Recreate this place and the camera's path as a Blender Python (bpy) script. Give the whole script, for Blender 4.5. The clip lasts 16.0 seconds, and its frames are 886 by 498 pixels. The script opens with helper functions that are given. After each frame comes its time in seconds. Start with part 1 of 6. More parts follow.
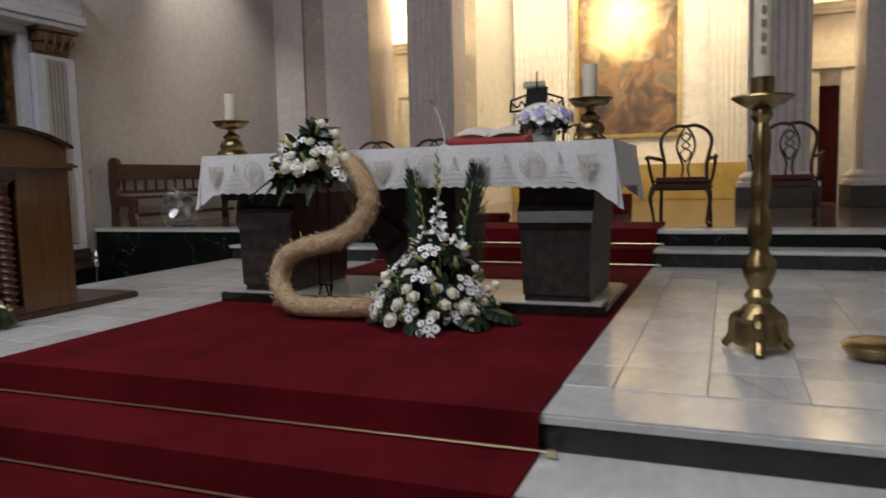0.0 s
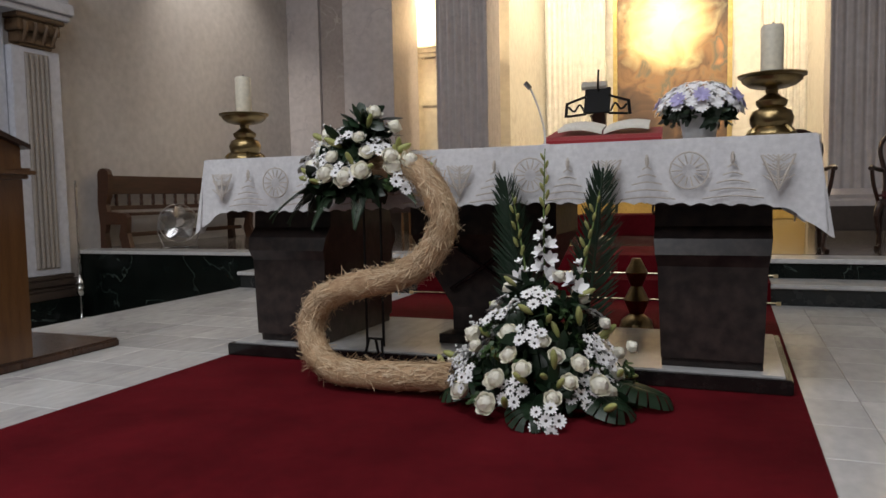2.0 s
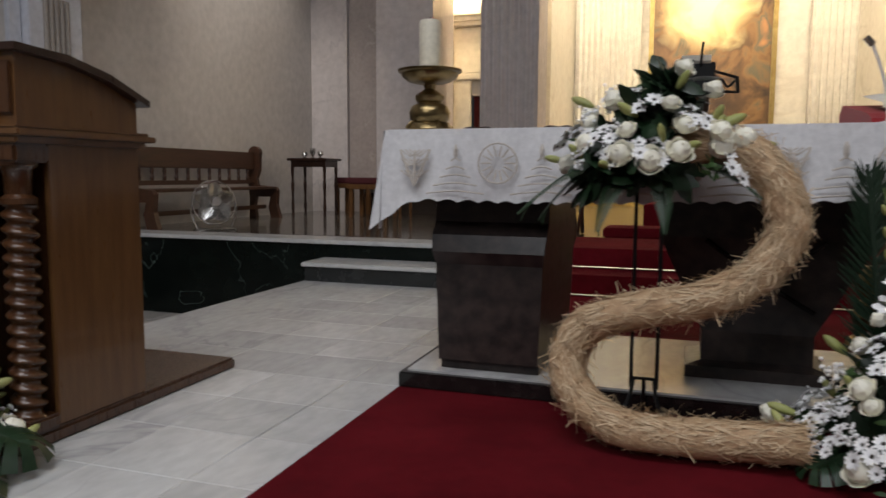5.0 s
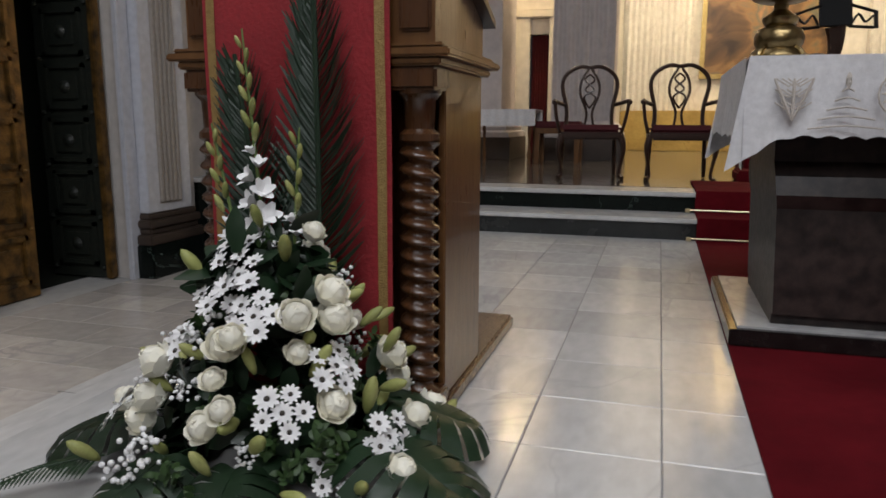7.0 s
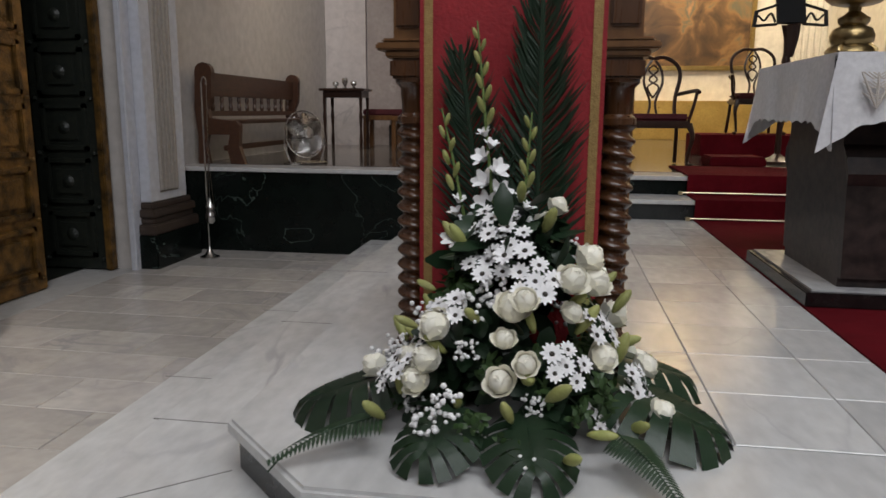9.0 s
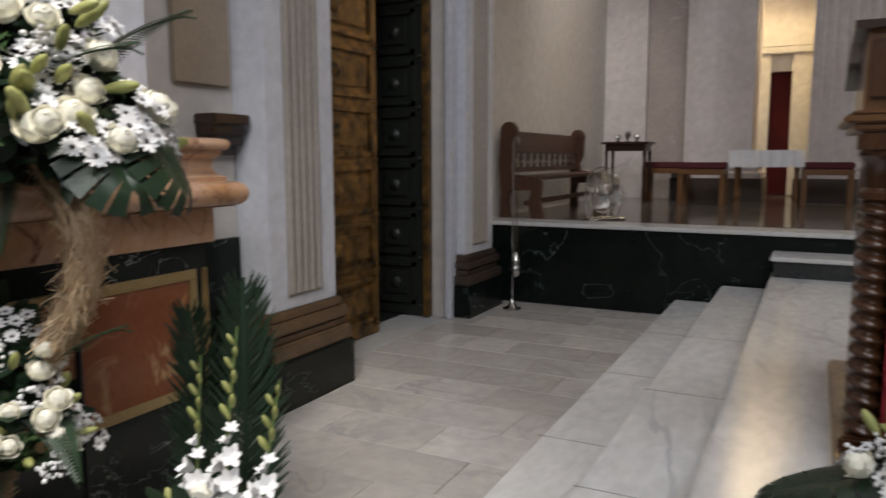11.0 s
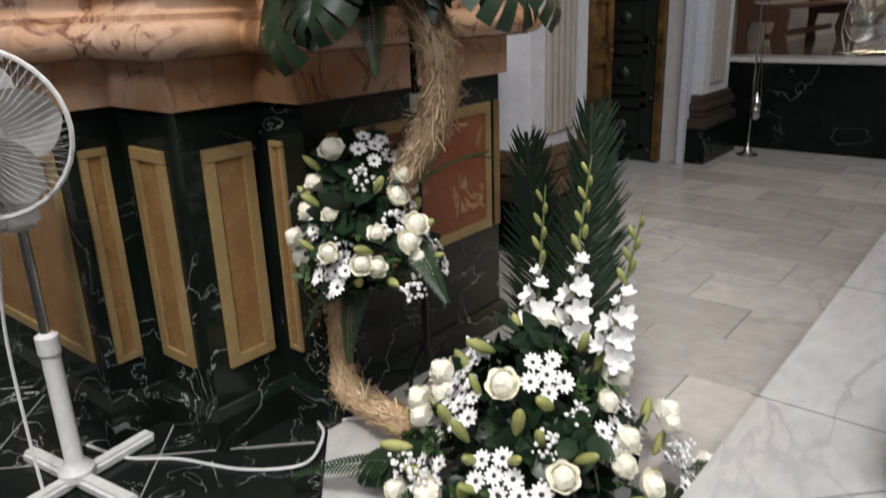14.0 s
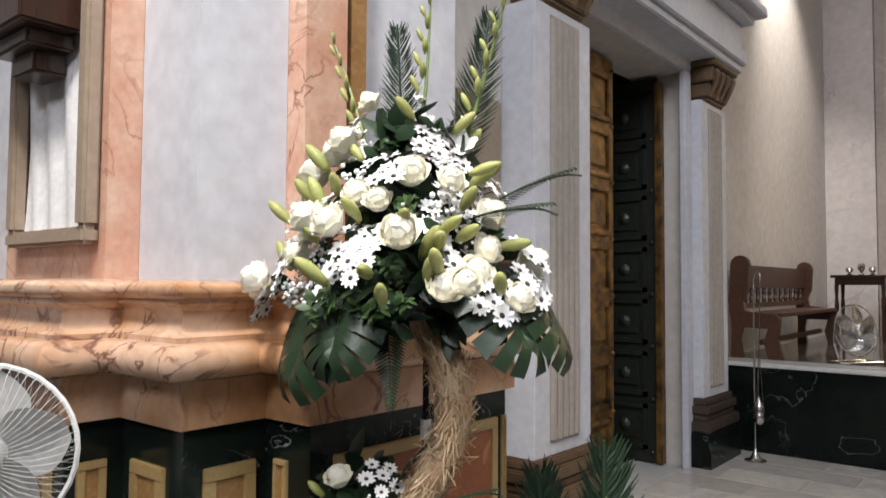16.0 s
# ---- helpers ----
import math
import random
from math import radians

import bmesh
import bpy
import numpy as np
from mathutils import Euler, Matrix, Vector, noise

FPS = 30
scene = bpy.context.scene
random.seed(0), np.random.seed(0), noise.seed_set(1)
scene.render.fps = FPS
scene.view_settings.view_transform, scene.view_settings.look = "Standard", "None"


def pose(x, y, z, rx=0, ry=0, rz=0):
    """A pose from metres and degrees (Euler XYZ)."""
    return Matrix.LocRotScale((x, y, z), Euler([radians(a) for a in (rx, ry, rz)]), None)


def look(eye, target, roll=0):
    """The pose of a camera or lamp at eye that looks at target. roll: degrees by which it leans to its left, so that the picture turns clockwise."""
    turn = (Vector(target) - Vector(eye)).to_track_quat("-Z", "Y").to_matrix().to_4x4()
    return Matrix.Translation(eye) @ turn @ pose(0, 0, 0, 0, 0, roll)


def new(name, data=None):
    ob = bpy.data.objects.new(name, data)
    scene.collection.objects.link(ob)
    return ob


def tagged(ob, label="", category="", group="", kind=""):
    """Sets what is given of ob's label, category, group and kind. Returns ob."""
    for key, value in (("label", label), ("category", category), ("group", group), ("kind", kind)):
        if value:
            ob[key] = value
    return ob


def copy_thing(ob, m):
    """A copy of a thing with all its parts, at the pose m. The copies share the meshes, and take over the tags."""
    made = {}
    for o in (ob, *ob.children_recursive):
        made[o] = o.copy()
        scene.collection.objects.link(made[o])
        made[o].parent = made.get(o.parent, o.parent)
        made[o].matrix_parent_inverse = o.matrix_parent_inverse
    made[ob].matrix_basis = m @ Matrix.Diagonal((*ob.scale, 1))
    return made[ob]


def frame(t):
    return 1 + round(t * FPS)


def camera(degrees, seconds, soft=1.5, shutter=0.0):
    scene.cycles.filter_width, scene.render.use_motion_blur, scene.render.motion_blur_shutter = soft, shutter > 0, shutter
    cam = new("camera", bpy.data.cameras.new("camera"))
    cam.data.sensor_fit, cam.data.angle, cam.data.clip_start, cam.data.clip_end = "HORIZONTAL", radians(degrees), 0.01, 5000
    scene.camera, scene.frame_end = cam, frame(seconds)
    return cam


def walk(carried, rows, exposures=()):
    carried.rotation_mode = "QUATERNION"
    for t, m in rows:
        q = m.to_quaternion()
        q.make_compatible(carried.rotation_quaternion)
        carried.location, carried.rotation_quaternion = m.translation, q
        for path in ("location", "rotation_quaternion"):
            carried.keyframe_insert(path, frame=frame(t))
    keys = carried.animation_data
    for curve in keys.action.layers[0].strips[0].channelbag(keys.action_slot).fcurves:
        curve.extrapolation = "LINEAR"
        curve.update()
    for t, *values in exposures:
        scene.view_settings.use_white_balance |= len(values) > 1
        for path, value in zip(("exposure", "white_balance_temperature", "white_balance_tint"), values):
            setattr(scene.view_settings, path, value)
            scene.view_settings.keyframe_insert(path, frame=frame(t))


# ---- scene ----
U = 0.9  # metres for one unit of the plan below
cam = camera(62.6, 16.0, soft=1.5, shutter=0.35)
# seconds, place in plan units, yaw, pitch, roll
ROWS = [
    (0.0, 0.058, -0.055, 1.531, 21.19, -5.51, 1.43),
    (0.5, -0.134, 0.283, 1.543, 25.19, -3.73, -0.23),
    (1.0, -0.418, 0.569, 1.505, 25.05, -4.68, -0.68),
    (1.5, -0.724, 0.880, 1.506, 22.43, -4.42, 2.26),
    (2.0, -0.996, 1.247, 1.516, 21.48, -4.14, 1.13),
    (2.5, -1.307, 1.459, 1.492, 16.72, -4.70, 0.54),
    (3.0, -1.591, 1.665, 1.483, 11.09, -4.97, 0.92),
    (5.5, -3.055, 1.783, 1.569, 19.66, -6.47, -0.69),
    (6.0, -3.517, 1.718, 1.536, 19.39, -7.95, -1.09),
    (6.5, -3.941, 1.672, 1.518, 18.35, -8.47, -1.16),
    (7.0, -4.286, 1.679, 1.505, 16.36, -9.93, -0.20),
    (7.5, -4.622, 1.564, 1.487, 9.76, -11.45, 0.41),
    (8.0, -4.893, 1.473, 1.484, 8.31, -11.52, -0.38),
    (10.5, -5.650, 0.971, 1.545, 15.96, -8.01, -0.28),
    (11.0, -5.906, 1.036, 1.583, 26.79, -7.12, 0.12),
    (11.5, -6.061, 0.985, 1.542, 30.75, -11.68, -0.53),
    (12.0, -6.161, 0.759, 1.516, 28.59, -15.13, 1.48),
    (12.5, -6.238, 0.682, 1.472, 29.69, -21.01, 2.57),
    (13.0, -6.372, 0.752, 1.462, 35.70, -22.81, 2.48),
    (13.5, -6.429, 0.798, 1.473, 38.18, -22.75, 2.42),
    (14.0, -6.464, 0.809, 1.501, 39.30, -18.60, 1.92),
    (14.5, -6.499, 0.801, 1.550, 41.40, -11.33, 0.97),
    (15.0, -6.509, 0.797, 1.600, 42.24, -6.35, 0.42),
    (15.5, -6.511, 0.802, 1.638, 40.77, -1.02, -0.56),
    (16.0, -6.499, 0.790, 1.673, 39.51, 2.67, -0.39),
]
walk(cam, [(t, pose(U * x, U * y, U * z, 90 + pitch, roll, yaw)) for t, x, y, z, yaw, pitch, roll in ROWS],
     [(0.0, -0.28), (3.0, -0.16), (5.5, -0.3), (8.0, -0.22), (10.5, -0.2), (11.5, 0.08), (13.0, -0.1), (13.5, -0.14), (14.5, 0.36), (16.0, 0.52)])

# ---------------------------------------------------------------- light
world = bpy.data.worlds.new("world")
scene.world = world
world.use_nodes = True
world.node_tree.nodes["Background"].inputs[0].default_value = (0.9, 0.92, 1.0, 1)
world.node_tree.nodes["Background"].inputs[1].default_value = 0.02


def area(name, x, y, z, tx, ty, tz, sx, sy, power, colour):
    d = bpy.data.lights.new(name, "AREA")
    d.shape, d.size, d.size_y, d.energy, d.color = "RECTANGLE", sx * U, sy * U, power, colour
    ob = new(name, d)
    ob.matrix_world = look((x * U, y * U, z * U), (tx * U, ty * U, tz * U))
    return ob


def spot(name, x, y, z, tx, ty, tz, angle, power, colour, radius=0.08, blend=0.6):
    d = bpy.data.lights.new(name, "SPOT")
    d.spot_size, d.spot_blend, d.energy, d.color, d.shadow_soft_size = radians(angle), blend, power, colour, radius
    ob = new(name, d)
    ob.matrix_world = look((x * U, y * U, z * U), (tx * U, ty * U, tz * U))
    return ob


# unseen nave fills, overhead and frontal, added to brighten steps, altar and flowers
area("nave_fill_light", -2.8, 0.6, 8.7, -2.8, 3.2, 0, 7, 3, 430, (0.92, 0.95, 1.0))
area("nave_fill_light", -4.0, -5.5, 7.2, -3.6, 4.0, 0.8, 3, 2, 260, (0.94, 0.95, 1.0))
# unseen spot added to lift the pier and its bouquets
spot("pier_fill_light", -6.6, -1.0, 7.6, -8.95, 1.95, 1.2, 44, 1450, (1.0, 0.94, 0.87), 0.5, 0.7)
# weak fill added over the transept floor, no fitting known there
area("transept_fill_light", -6.5, 6.2, 8.6, -6.5, 6.6, 0, 3, 3, 42, (0.97, 0.96, 1.0))
area("apse_lamp_light", -2.33, 15.0, 7.6, -2.33, 18.2, 2.0, 5.0, 0.8, 300, (1.0, 0.83, 0.60))
area("apse_lamp_light", -4.9, 16.2, 6.8, -4.4, 18.6, 2.2, 0.5, 1.0, 110, (1.0, 0.85, 0.62))
area("apse_lamp_light", 0.3, 16.2, 6.8, -0.2, 18.6, 2.2, 0.5, 1.0, 110, (1.0, 0.85, 0.62))
area("bay_lamp_light", -6.9, 14.9, 5.6, -6.5, 15.5, 2.0, 0.5, 0.3, 140, (1.0, 0.76, 0.42))
area("bay_lamp_light", 2.2, 14.9, 5.6, 1.8, 15.5, 2.0, 0.5, 0.3, 140, (1.0, 0.76, 0.42))
spot("picture_lamp_light", -2.33, 17.2, 6.9, -2.3, 18.6, 4.7, 62, 540, (1.0, 0.78, 0.42), 0.05, 0.8)
spot("wall_lamp_light", -8.5, 10.6, 7.4, -9.2, 11.6, 4.3, 66, 720, (1.0, 0.94, 0.86), 0.05, 0.9)

# ---------------------------------------------------------------- materials


def mat(name, colour, rough=0.5, metal=0.0, second=None, scale=4.0, amount=0.5, bump=0.0, bump_scale=40.0, veins=None, vein_scale=1.5,
        vein_width=0.03, coat=0.0, vary=0.0, transmit=0.0, alpha=1.0, grain=None, sheen=0.0, gloss=0.5):
    """Principled material: two colours mixed by noise, optional thin veins, bump and a random value for each object."""
    m = bpy.data.materials.new(name)
    m.use_nodes = True
    t = m.node_tree
    n, l = t.nodes, t.links
    b = n["Principled BSDF"]
    b.inputs["Roughness"].default_value, b.inputs["Metallic"].default_value = rough, metal
    b.inputs["Coat Weight"].default_value, b.inputs["Transmission Weight"].default_value = coat, transmit
    b.inputs["Alpha"].default_value, b.inputs["Sheen Weight"].default_value = alpha, sheen
    b.inputs["Specular IOR Level"].default_value = gloss
    co = n.new("ShaderNodeTexCoord")
    mp = n.new("ShaderNodeMapping")
    l.new(co.outputs["Object"], mp.inputs[0])
    if grain:
        mp.inputs["Scale"].default_value = grain
    src = mp.outputs[0]
    if vary:
        info = n.new("ShaderNodeObjectInfo")
        ad = n.new("ShaderNodeVectorMath")
        ad.operation = "MULTIPLY_ADD"
        l.new(info.outputs["Random"], ad.inputs[0])
        ad.inputs[1].default_value = (37, 23, 11)
        l.new(src, ad.inputs[2])
        src = ad.outputs[0]

    def noise_node(s, detail=6.0, distort=0.0):
        q = n.new("ShaderNodeTexNoise")
        q.inputs["Scale"].default_value, q.inputs["Detail"].default_value, q.inputs["Distortion"].default_value = s, detail, distort
        l.new(src, q.inputs["Vector"])
        return q

    def mixed(fac, a, c):
        x = n.new("ShaderNodeMix")
        x.data_type = "RGBA"
        if isinstance(fac, float):
            x.inputs[0].default_value = fac
        else:
            l.new(fac, x.inputs[0])
        for i, v in ((6, a), (7, c)):
            if isinstance(v, tuple):
                x.inputs[i].default_value = (*v, 1)
            else:
                l.new(v, x.inputs[i])
        return x.outputs[2]

    def ramp(fac, lo, hi):
        r = n.new("ShaderNodeMapRange")
        r.inputs[1].default_value, r.inputs[2].default_value = lo, hi
        l.new(fac, r.inputs[0])
        return r.outputs[0]

    col = colour
    if second:
        f = ramp(noise_node(scale).outputs[0], 0.5 - amount / 2, 0.5 + amount / 2)
        col = mixed(f, colour, second)
        fine = ramp(noise_node(scale * 9, 3.0).outputs[0], 0.3, 0.9)
        mul = n.new("ShaderNodeMix")
        mul.data_type, mul.blend_type = "RGBA", "MULTIPLY"
        mul.inputs[0].default_value = 0.22
        l.new(col, mul.inputs[6])
        l.new(fine, mul.inputs[7])
        col = mul.outputs[2]
    if veins:
        q = noise_node(vein_scale, 5.0, 1.2)
        a = n.new("ShaderNodeMath")
        a.operation = "SUBTRACT"
        l.new(q.outputs[0], a.inputs[0])
        a.inputs[1].default_value = 0.5
        c = n.new("ShaderNodeMath")
        c.operation = "ABSOLUTE"
        l.new(a.outputs[0], c.inputs[0])
        f = ramp(c.outputs[0], vein_width, 0.0)
        patch = ramp(noise_node(vein_scale * 0.7, 2.0).outputs[0], 0.42, 0.62)
        k = n.new("ShaderNodeMath")
        k.operation = "MULTIPLY"
        l.new(f, k.inputs[0])
        l.new(patch, k.inputs[1])
        col = mixed(k.outputs[0], col, veins)
    if vary:
        hs = n.new("ShaderNodeHueSaturation")
        r = n.new("ShaderNodeMapRange")
        r.inputs[3].default_value, r.inputs[4].default_value = 1 - vary, 1 + vary
        l.new(info.outputs["Random"], r.inputs[0])
        l.new(r.outputs[0], hs.inputs["Value"])
        if isinstance(col, tuple):
            hs.inputs["Color"].default_value = (*col, 1)
        else:
            l.new(col, hs.inputs["Color"])
        col = hs.outputs[0]
    if isinstance(col, tuple):
        b.inputs["Base Color"].default_value = (*col, 1)
    else:
        l.new(col, b.inputs["Base Color"])
    if bump:
        q = noise_node(bump_scale, 4.0)
        bu = n.new("ShaderNodeBump")
        bu.inputs["Strength"].default_value, bu.inputs["Distance"].default_value = bump, 0.01
        l.new(q.outputs[0], bu.inputs["Height"])
        l.new(bu.outputs[0], b.inputs["Normal"])
        rr = n.new("ShaderNodeMapRange")
        rr.inputs[3].default_value, rr.inputs[4].default_value = max(0.02, rough - 0.08), min(1, rough + 0.1)
        l.new(q.outputs[0], rr.inputs[0])
        l.new(rr.outputs[0], b.inputs["Roughness"])
    return m


MARBLE = mat("white_marble", (0.71, 0.71, 0.70), 0.17, second=(0.58, 0.57, 0.56), scale=2.2, veins=(0.42, 0.41, 0.42), vein_scale=1.3, vein_width=0.02,
             vary=0.13, bump=0.02, bump_scale=6, grain=(1, 0.45, 1))
FLOOR = mat("worn_floor_marble", (0.60, 0.56, 0.51), 0.22, second=(0.46, 0.43, 0.41), scale=1.4, veins=(0.36, 0.34, 0.33), vein_scale=1.6, vary=0.17, bump=0.03, bump_scale=5)
GROUT = mat("grey_joint", (0.30, 0.29, 0.28), 0.8, second=(0.22, 0.21, 0.2), scale=12)
BLACK = mat("black_marble", (0.006, 0.010, 0.008), 0.13, second=(0.014, 0.020, 0.016), scale=3, veins=(0.40, 0.43, 0.42), vein_scale=3.4, vein_width=0.006, bump=0.02, bump_scale=5, gloss=0.3)
BLACKFLOOR = mat("black_floor_marble", (0.006, 0.009, 0.008), 0.12, second=(0.014, 0.018, 0.016), scale=3, veins=(0.62, 0.63, 0.62), vein_scale=4.2, vein_width=0.007, vary=0.1, bump=0.02, bump_scale=5, gloss=0.3)
GREEN = mat("dark_green_marble", (0.004, 0.006, 0.005), 0.22, gloss=0.22, second=(0.008, 0.012, 0.010), scale=4, veins=(0.10, 0.13, 0.115), vein_scale=1.1, vein_width=0.004, bump=0.02, bump_scale=5)
RISER = mat("dark_riser_marble", (0.035, 0.038, 0.038), 0.25, second=(0.02, 0.022, 0.022), scale=5, bump=0.03, bump_scale=9)
CARPET = mat("red_carpet", (0.165, 0.009, 0.015), 1.0, second=(0.072, 0.003, 0.006), scale=2.2, amount=0.6, bump=0.5, bump_scale=260, gloss=0.08)
PLASTER = mat("cream_plaster", (0.62, 0.58, 0.55), 0.8, second=(0.55, 0.51, 0.48), scale=1.1, bump=0.08, bump_scale=14)
GREYSTONE = mat("pale_grey_paint", (0.62, 0.63, 0.68), 0.6, second=(0.54, 0.55, 0.61), scale=1.8, bump=0.05, bump_scale=20)
COLUMN = mat("veined_column_marble", (0.62, 0.57, 0.56), 0.35, second=(0.54, 0.48, 0.46), scale=1.2, veins=(0.40, 0.36, 0.36), vein_scale=0.9, vein_width=0.02, bump=0.03, bump_scale=8)
BROWNMARBLE = mat("tan_marble", (0.42, 0.36, 0.33), 0.4, second=(0.35, 0.29, 0.27), scale=2, veins=(0.48, 0.42, 0.38), vein_scale=1.2, vein_width=0.015)
APSE = mat("warm_white_marble", (0.76, 0.72, 0.63), 0.4, second=(0.68, 0.63, 0.54), scale=1.0, veins=(0.5, 0.45, 0.38), vein_scale=0.8, bump=0.03, bump_scale=8)
GOLDSTONE = mat("gilded_stone", (0.62, 0.42, 0.12), 0.3, 0.35, second=(0.45, 0.28, 0.07), scale=3, bump=0.1, bump_scale=20)
PINK = mat("rose_marble", (0.56, 0.29, 0.20), 0.22, second=(0.68, 0.47, 0.36), scale=4.5, amount=0.3, veins=(0.22, 0.09, 0.06), vein_scale=4.0, vein_width=0.022, bump=0.03, bump_scale=6)
AMBER = mat("amber_marble", (0.66, 0.46, 0.34), 0.18, second=(0.48, 0.25, 0.12), scale=3.2, amount=0.3, veins=(0.16, 0.07, 0.05), vein_scale=5.0, vein_width=0.03, bump=0.02, bump_scale=6)
PANEL = mat("ochre_marble_panel", (0.36, 0.21, 0.085), 0.25, second=(0.24, 0.12, 0.045), scale=6, bump=0.06, bump_scale=30)
PANELRED = mat("red_brown_marble_panel", (0.26, 0.075, 0.03), 0.2, second=(0.32, 0.12, 0.05), scale=4, veins=(0.5, 0.3, 0.15), vein_scale=3)
BORDER = mat("pale_gold_border", (0.50, 0.36, 0.17), 0.35, 0.25, second=(0.38, 0.26, 0.11), scale=8, bump=0.05, bump_scale=30)
WOOD = mat("polished_brown_wood", (0.105, 0.042, 0.015), 0.28, second=(0.055, 0.021, 0.008), scale=5, bump=0.08, bump_scale=20, grain=(6, 6, 0.6), coat=0.3)
WOODLIGHT = mat("honey_wood", (0.20, 0.095, 0.033), 0.3, second=(0.125, 0.052, 0.018), scale=5, bump=0.06, bump_scale=20, grain=(6, 6, 0.6), coat=0.3)
WOODDARK = mat("dark_wood", (0.045, 0.017, 0.009), 0.3, second=(0.022, 0.009, 0.006), scale=6, bump=0.08, bump_scale=25, grain=(5, 5, 0.6), coat=0.2)
BENCHWOOD = mat("worn_bench_wood", (0.085, 0.034, 0.016), 0.4, second=(0.045, 0.018, 0.009), scale=5, bump=0.1, bump_scale=25, grain=(5, 0.7, 5))
GOLDWOOD = mat("gilt_carved_wood", (0.30, 0.16, 0.04), 0.4, 0.5, second=(0.045, 0.028, 0.012), scale=9, amount=0.35, bump=0.5, bump_scale=60)
# the door leaf's own black-green, and the black put in for the lobby's shade
BLACKWOOD_AND_SHADE = mat("black_green_wood_and_room_shade", (0.012, 0.016, 0.014), 0.35, second=(0.028, 0.03, 0.022), scale=20, bump=0.4, bump_scale=70)
DARKSTONE = mat("brown_stone_base", (0.075, 0.052, 0.040), 0.4, second=(0.045, 0.032, 0.025), scale=5, bump=0.15, bump_scale=30)
FLUTE = mat("taupe_fluting", (0.36, 0.32, 0.285), 0.6, second=(0.30, 0.26, 0.23), scale=3, bump=0.05, bump_scale=30)
BRASS = mat("aged_brass", (0.42, 0.31, 0.15), 0.3, 1.0, second=(0.19, 0.135, 0.06), scale=9, bump=0.15, bump_scale=40)
GILT = mat("bright_gilt_frame", (0.72, 0.50, 0.18), 0.3, 1.0, second=(0.5, 0.33, 0.1), scale=10, bump=0.1, bump_scale=50)
SILVER = mat("silver", (0.75, 0.74, 0.72), 0.22, 1.0, second=(0.55, 0.54, 0.52), scale=10)
ROD = mat("brass_stair_rod", (0.80, 0.68, 0.42), 0.28, 1.0)
WAX = mat("candle_wax", (0.80, 0.74, 0.60), 0.45, second=(0.74, 0.68, 0.54), scale=6)
CLOTH = mat("white_linen", (0.80, 0.79, 0.80), 0.9, second=(0.72, 0.71, 0.73), scale=5, bump=0.12, bump_scale=160, sheen=0.1)
LACE = mat("beige_embroidery", (0.68, 0.62, 0.56), 0.9, second=(0.60, 0.54, 0.48), scale=40, bump=0.5, bump_scale=200)
GRANITE = mat("brown_black_granite", (0.016, 0.012, 0.011), 0.38, second=(0.050, 0.034, 0.030), scale=16, amount=0.3, bump=0.04, bump_scale=30)
GRANITEDARK = mat("polished_black_granite", (0.010, 0.009, 0.009), 0.14, second=(0.022, 0.018, 0.017), scale=20, amount=0.3)
REDCLOTH = mat("red_damask", (0.36, 0.016, 0.022), 0.8, second=(0.27, 0.010, 0.016), scale=7, bump=0.35, bump_scale=90, sheen=0.15)
CURTAIN = mat("dark_red_curtain", (0.17, 0.012, 0.012), 0.85, second=(0.10, 0.008, 0.008), scale=4, bump=0.2, bump_scale=60)
TRIM = mat("gold_braid", (0.45, 0.29, 0.10), 0.5, 0.3, second=(0.30, 0.18, 0.06), scale=60, bump=0.4, bump_scale=200)
STRAW = mat("golden_straw", (0.68, 0.47, 0.28), 0.7, second=(0.46, 0.28, 0.15), scale=30, bump=0.5, bump_scale=90)
STRAWPALE = mat("pale_straw", (0.84, 0.66, 0.44), 0.65, second=(0.62, 0.42, 0.24), scale=12)
ROSE = mat("ivory_rose_petal", (0.92, 0.89, 0.77), 0.55, bump=0.1, bump_scale=60, vary=0.06, sheen=0.1)
DAISY = mat("white_petal", (0.89, 0.88, 0.88), 0.6, bump=0.1, bump_scale=60, vary=0.05)
EYE_ = mat("dark_flower_centre", (0.035, 0.028, 0.02), 0.7)
BUD = mat("green_yellow_bud", (0.50, 0.49, 0.19), 0.5, second=(0.32, 0.36, 0.10), scale=14, vary=0.15)
LEAF = mat("dark_leaf", (0.018, 0.042, 0.018), 0.38, second=(0.010, 0.026, 0.011), scale=9, vary=0.25, bump=0.1, bump_scale=40)
LEAFLIGHT = mat("fresh_green_leaf", (0.06, 0.115, 0.035), 0.5, second=(0.035, 0.075, 0.02), scale=14, vary=0.25)
PALM = mat("palm_frond", (0.020, 0.042, 0.022), 0.45, second=(0.012, 0.028, 0.014), scale=9)
FERN = mat("fern_green", (0.024, 0.058, 0.022), 0.5, second=(0.014, 0.038, 0.014), scale=14)
PALEJOINT = mat("pale_grey_joint", (0.46, 0.45, 0.44), 0.7, second=(0.38, 0.37, 0.36), scale=12)
STEM = mat("pale_green_stem", (0.20, 0.28, 0.09), 0.5, second=(0.14, 0.21, 0.06), scale=14)
LILAC = mat("lilac_petal", (0.46, 0.42, 0.74), 0.6, second=(0.55, 0.5, 0.8), scale=20)
IRON = mat("black_iron", (0.012, 0.012, 0.013), 0.45, 0.6)
PLASTIC = mat("white_plastic", (0.74, 0.74, 0.74), 0.35, second=(0.70, 0.70, 0.69), scale=5)
CHROME = mat("chrome", (0.7, 0.7, 0.7), 0.18, 1.0)
PAPER = mat("cream_paper", (0.78, 0.74, 0.66), 0.8, second=(0.7, 0.66, 0.58), scale=9)
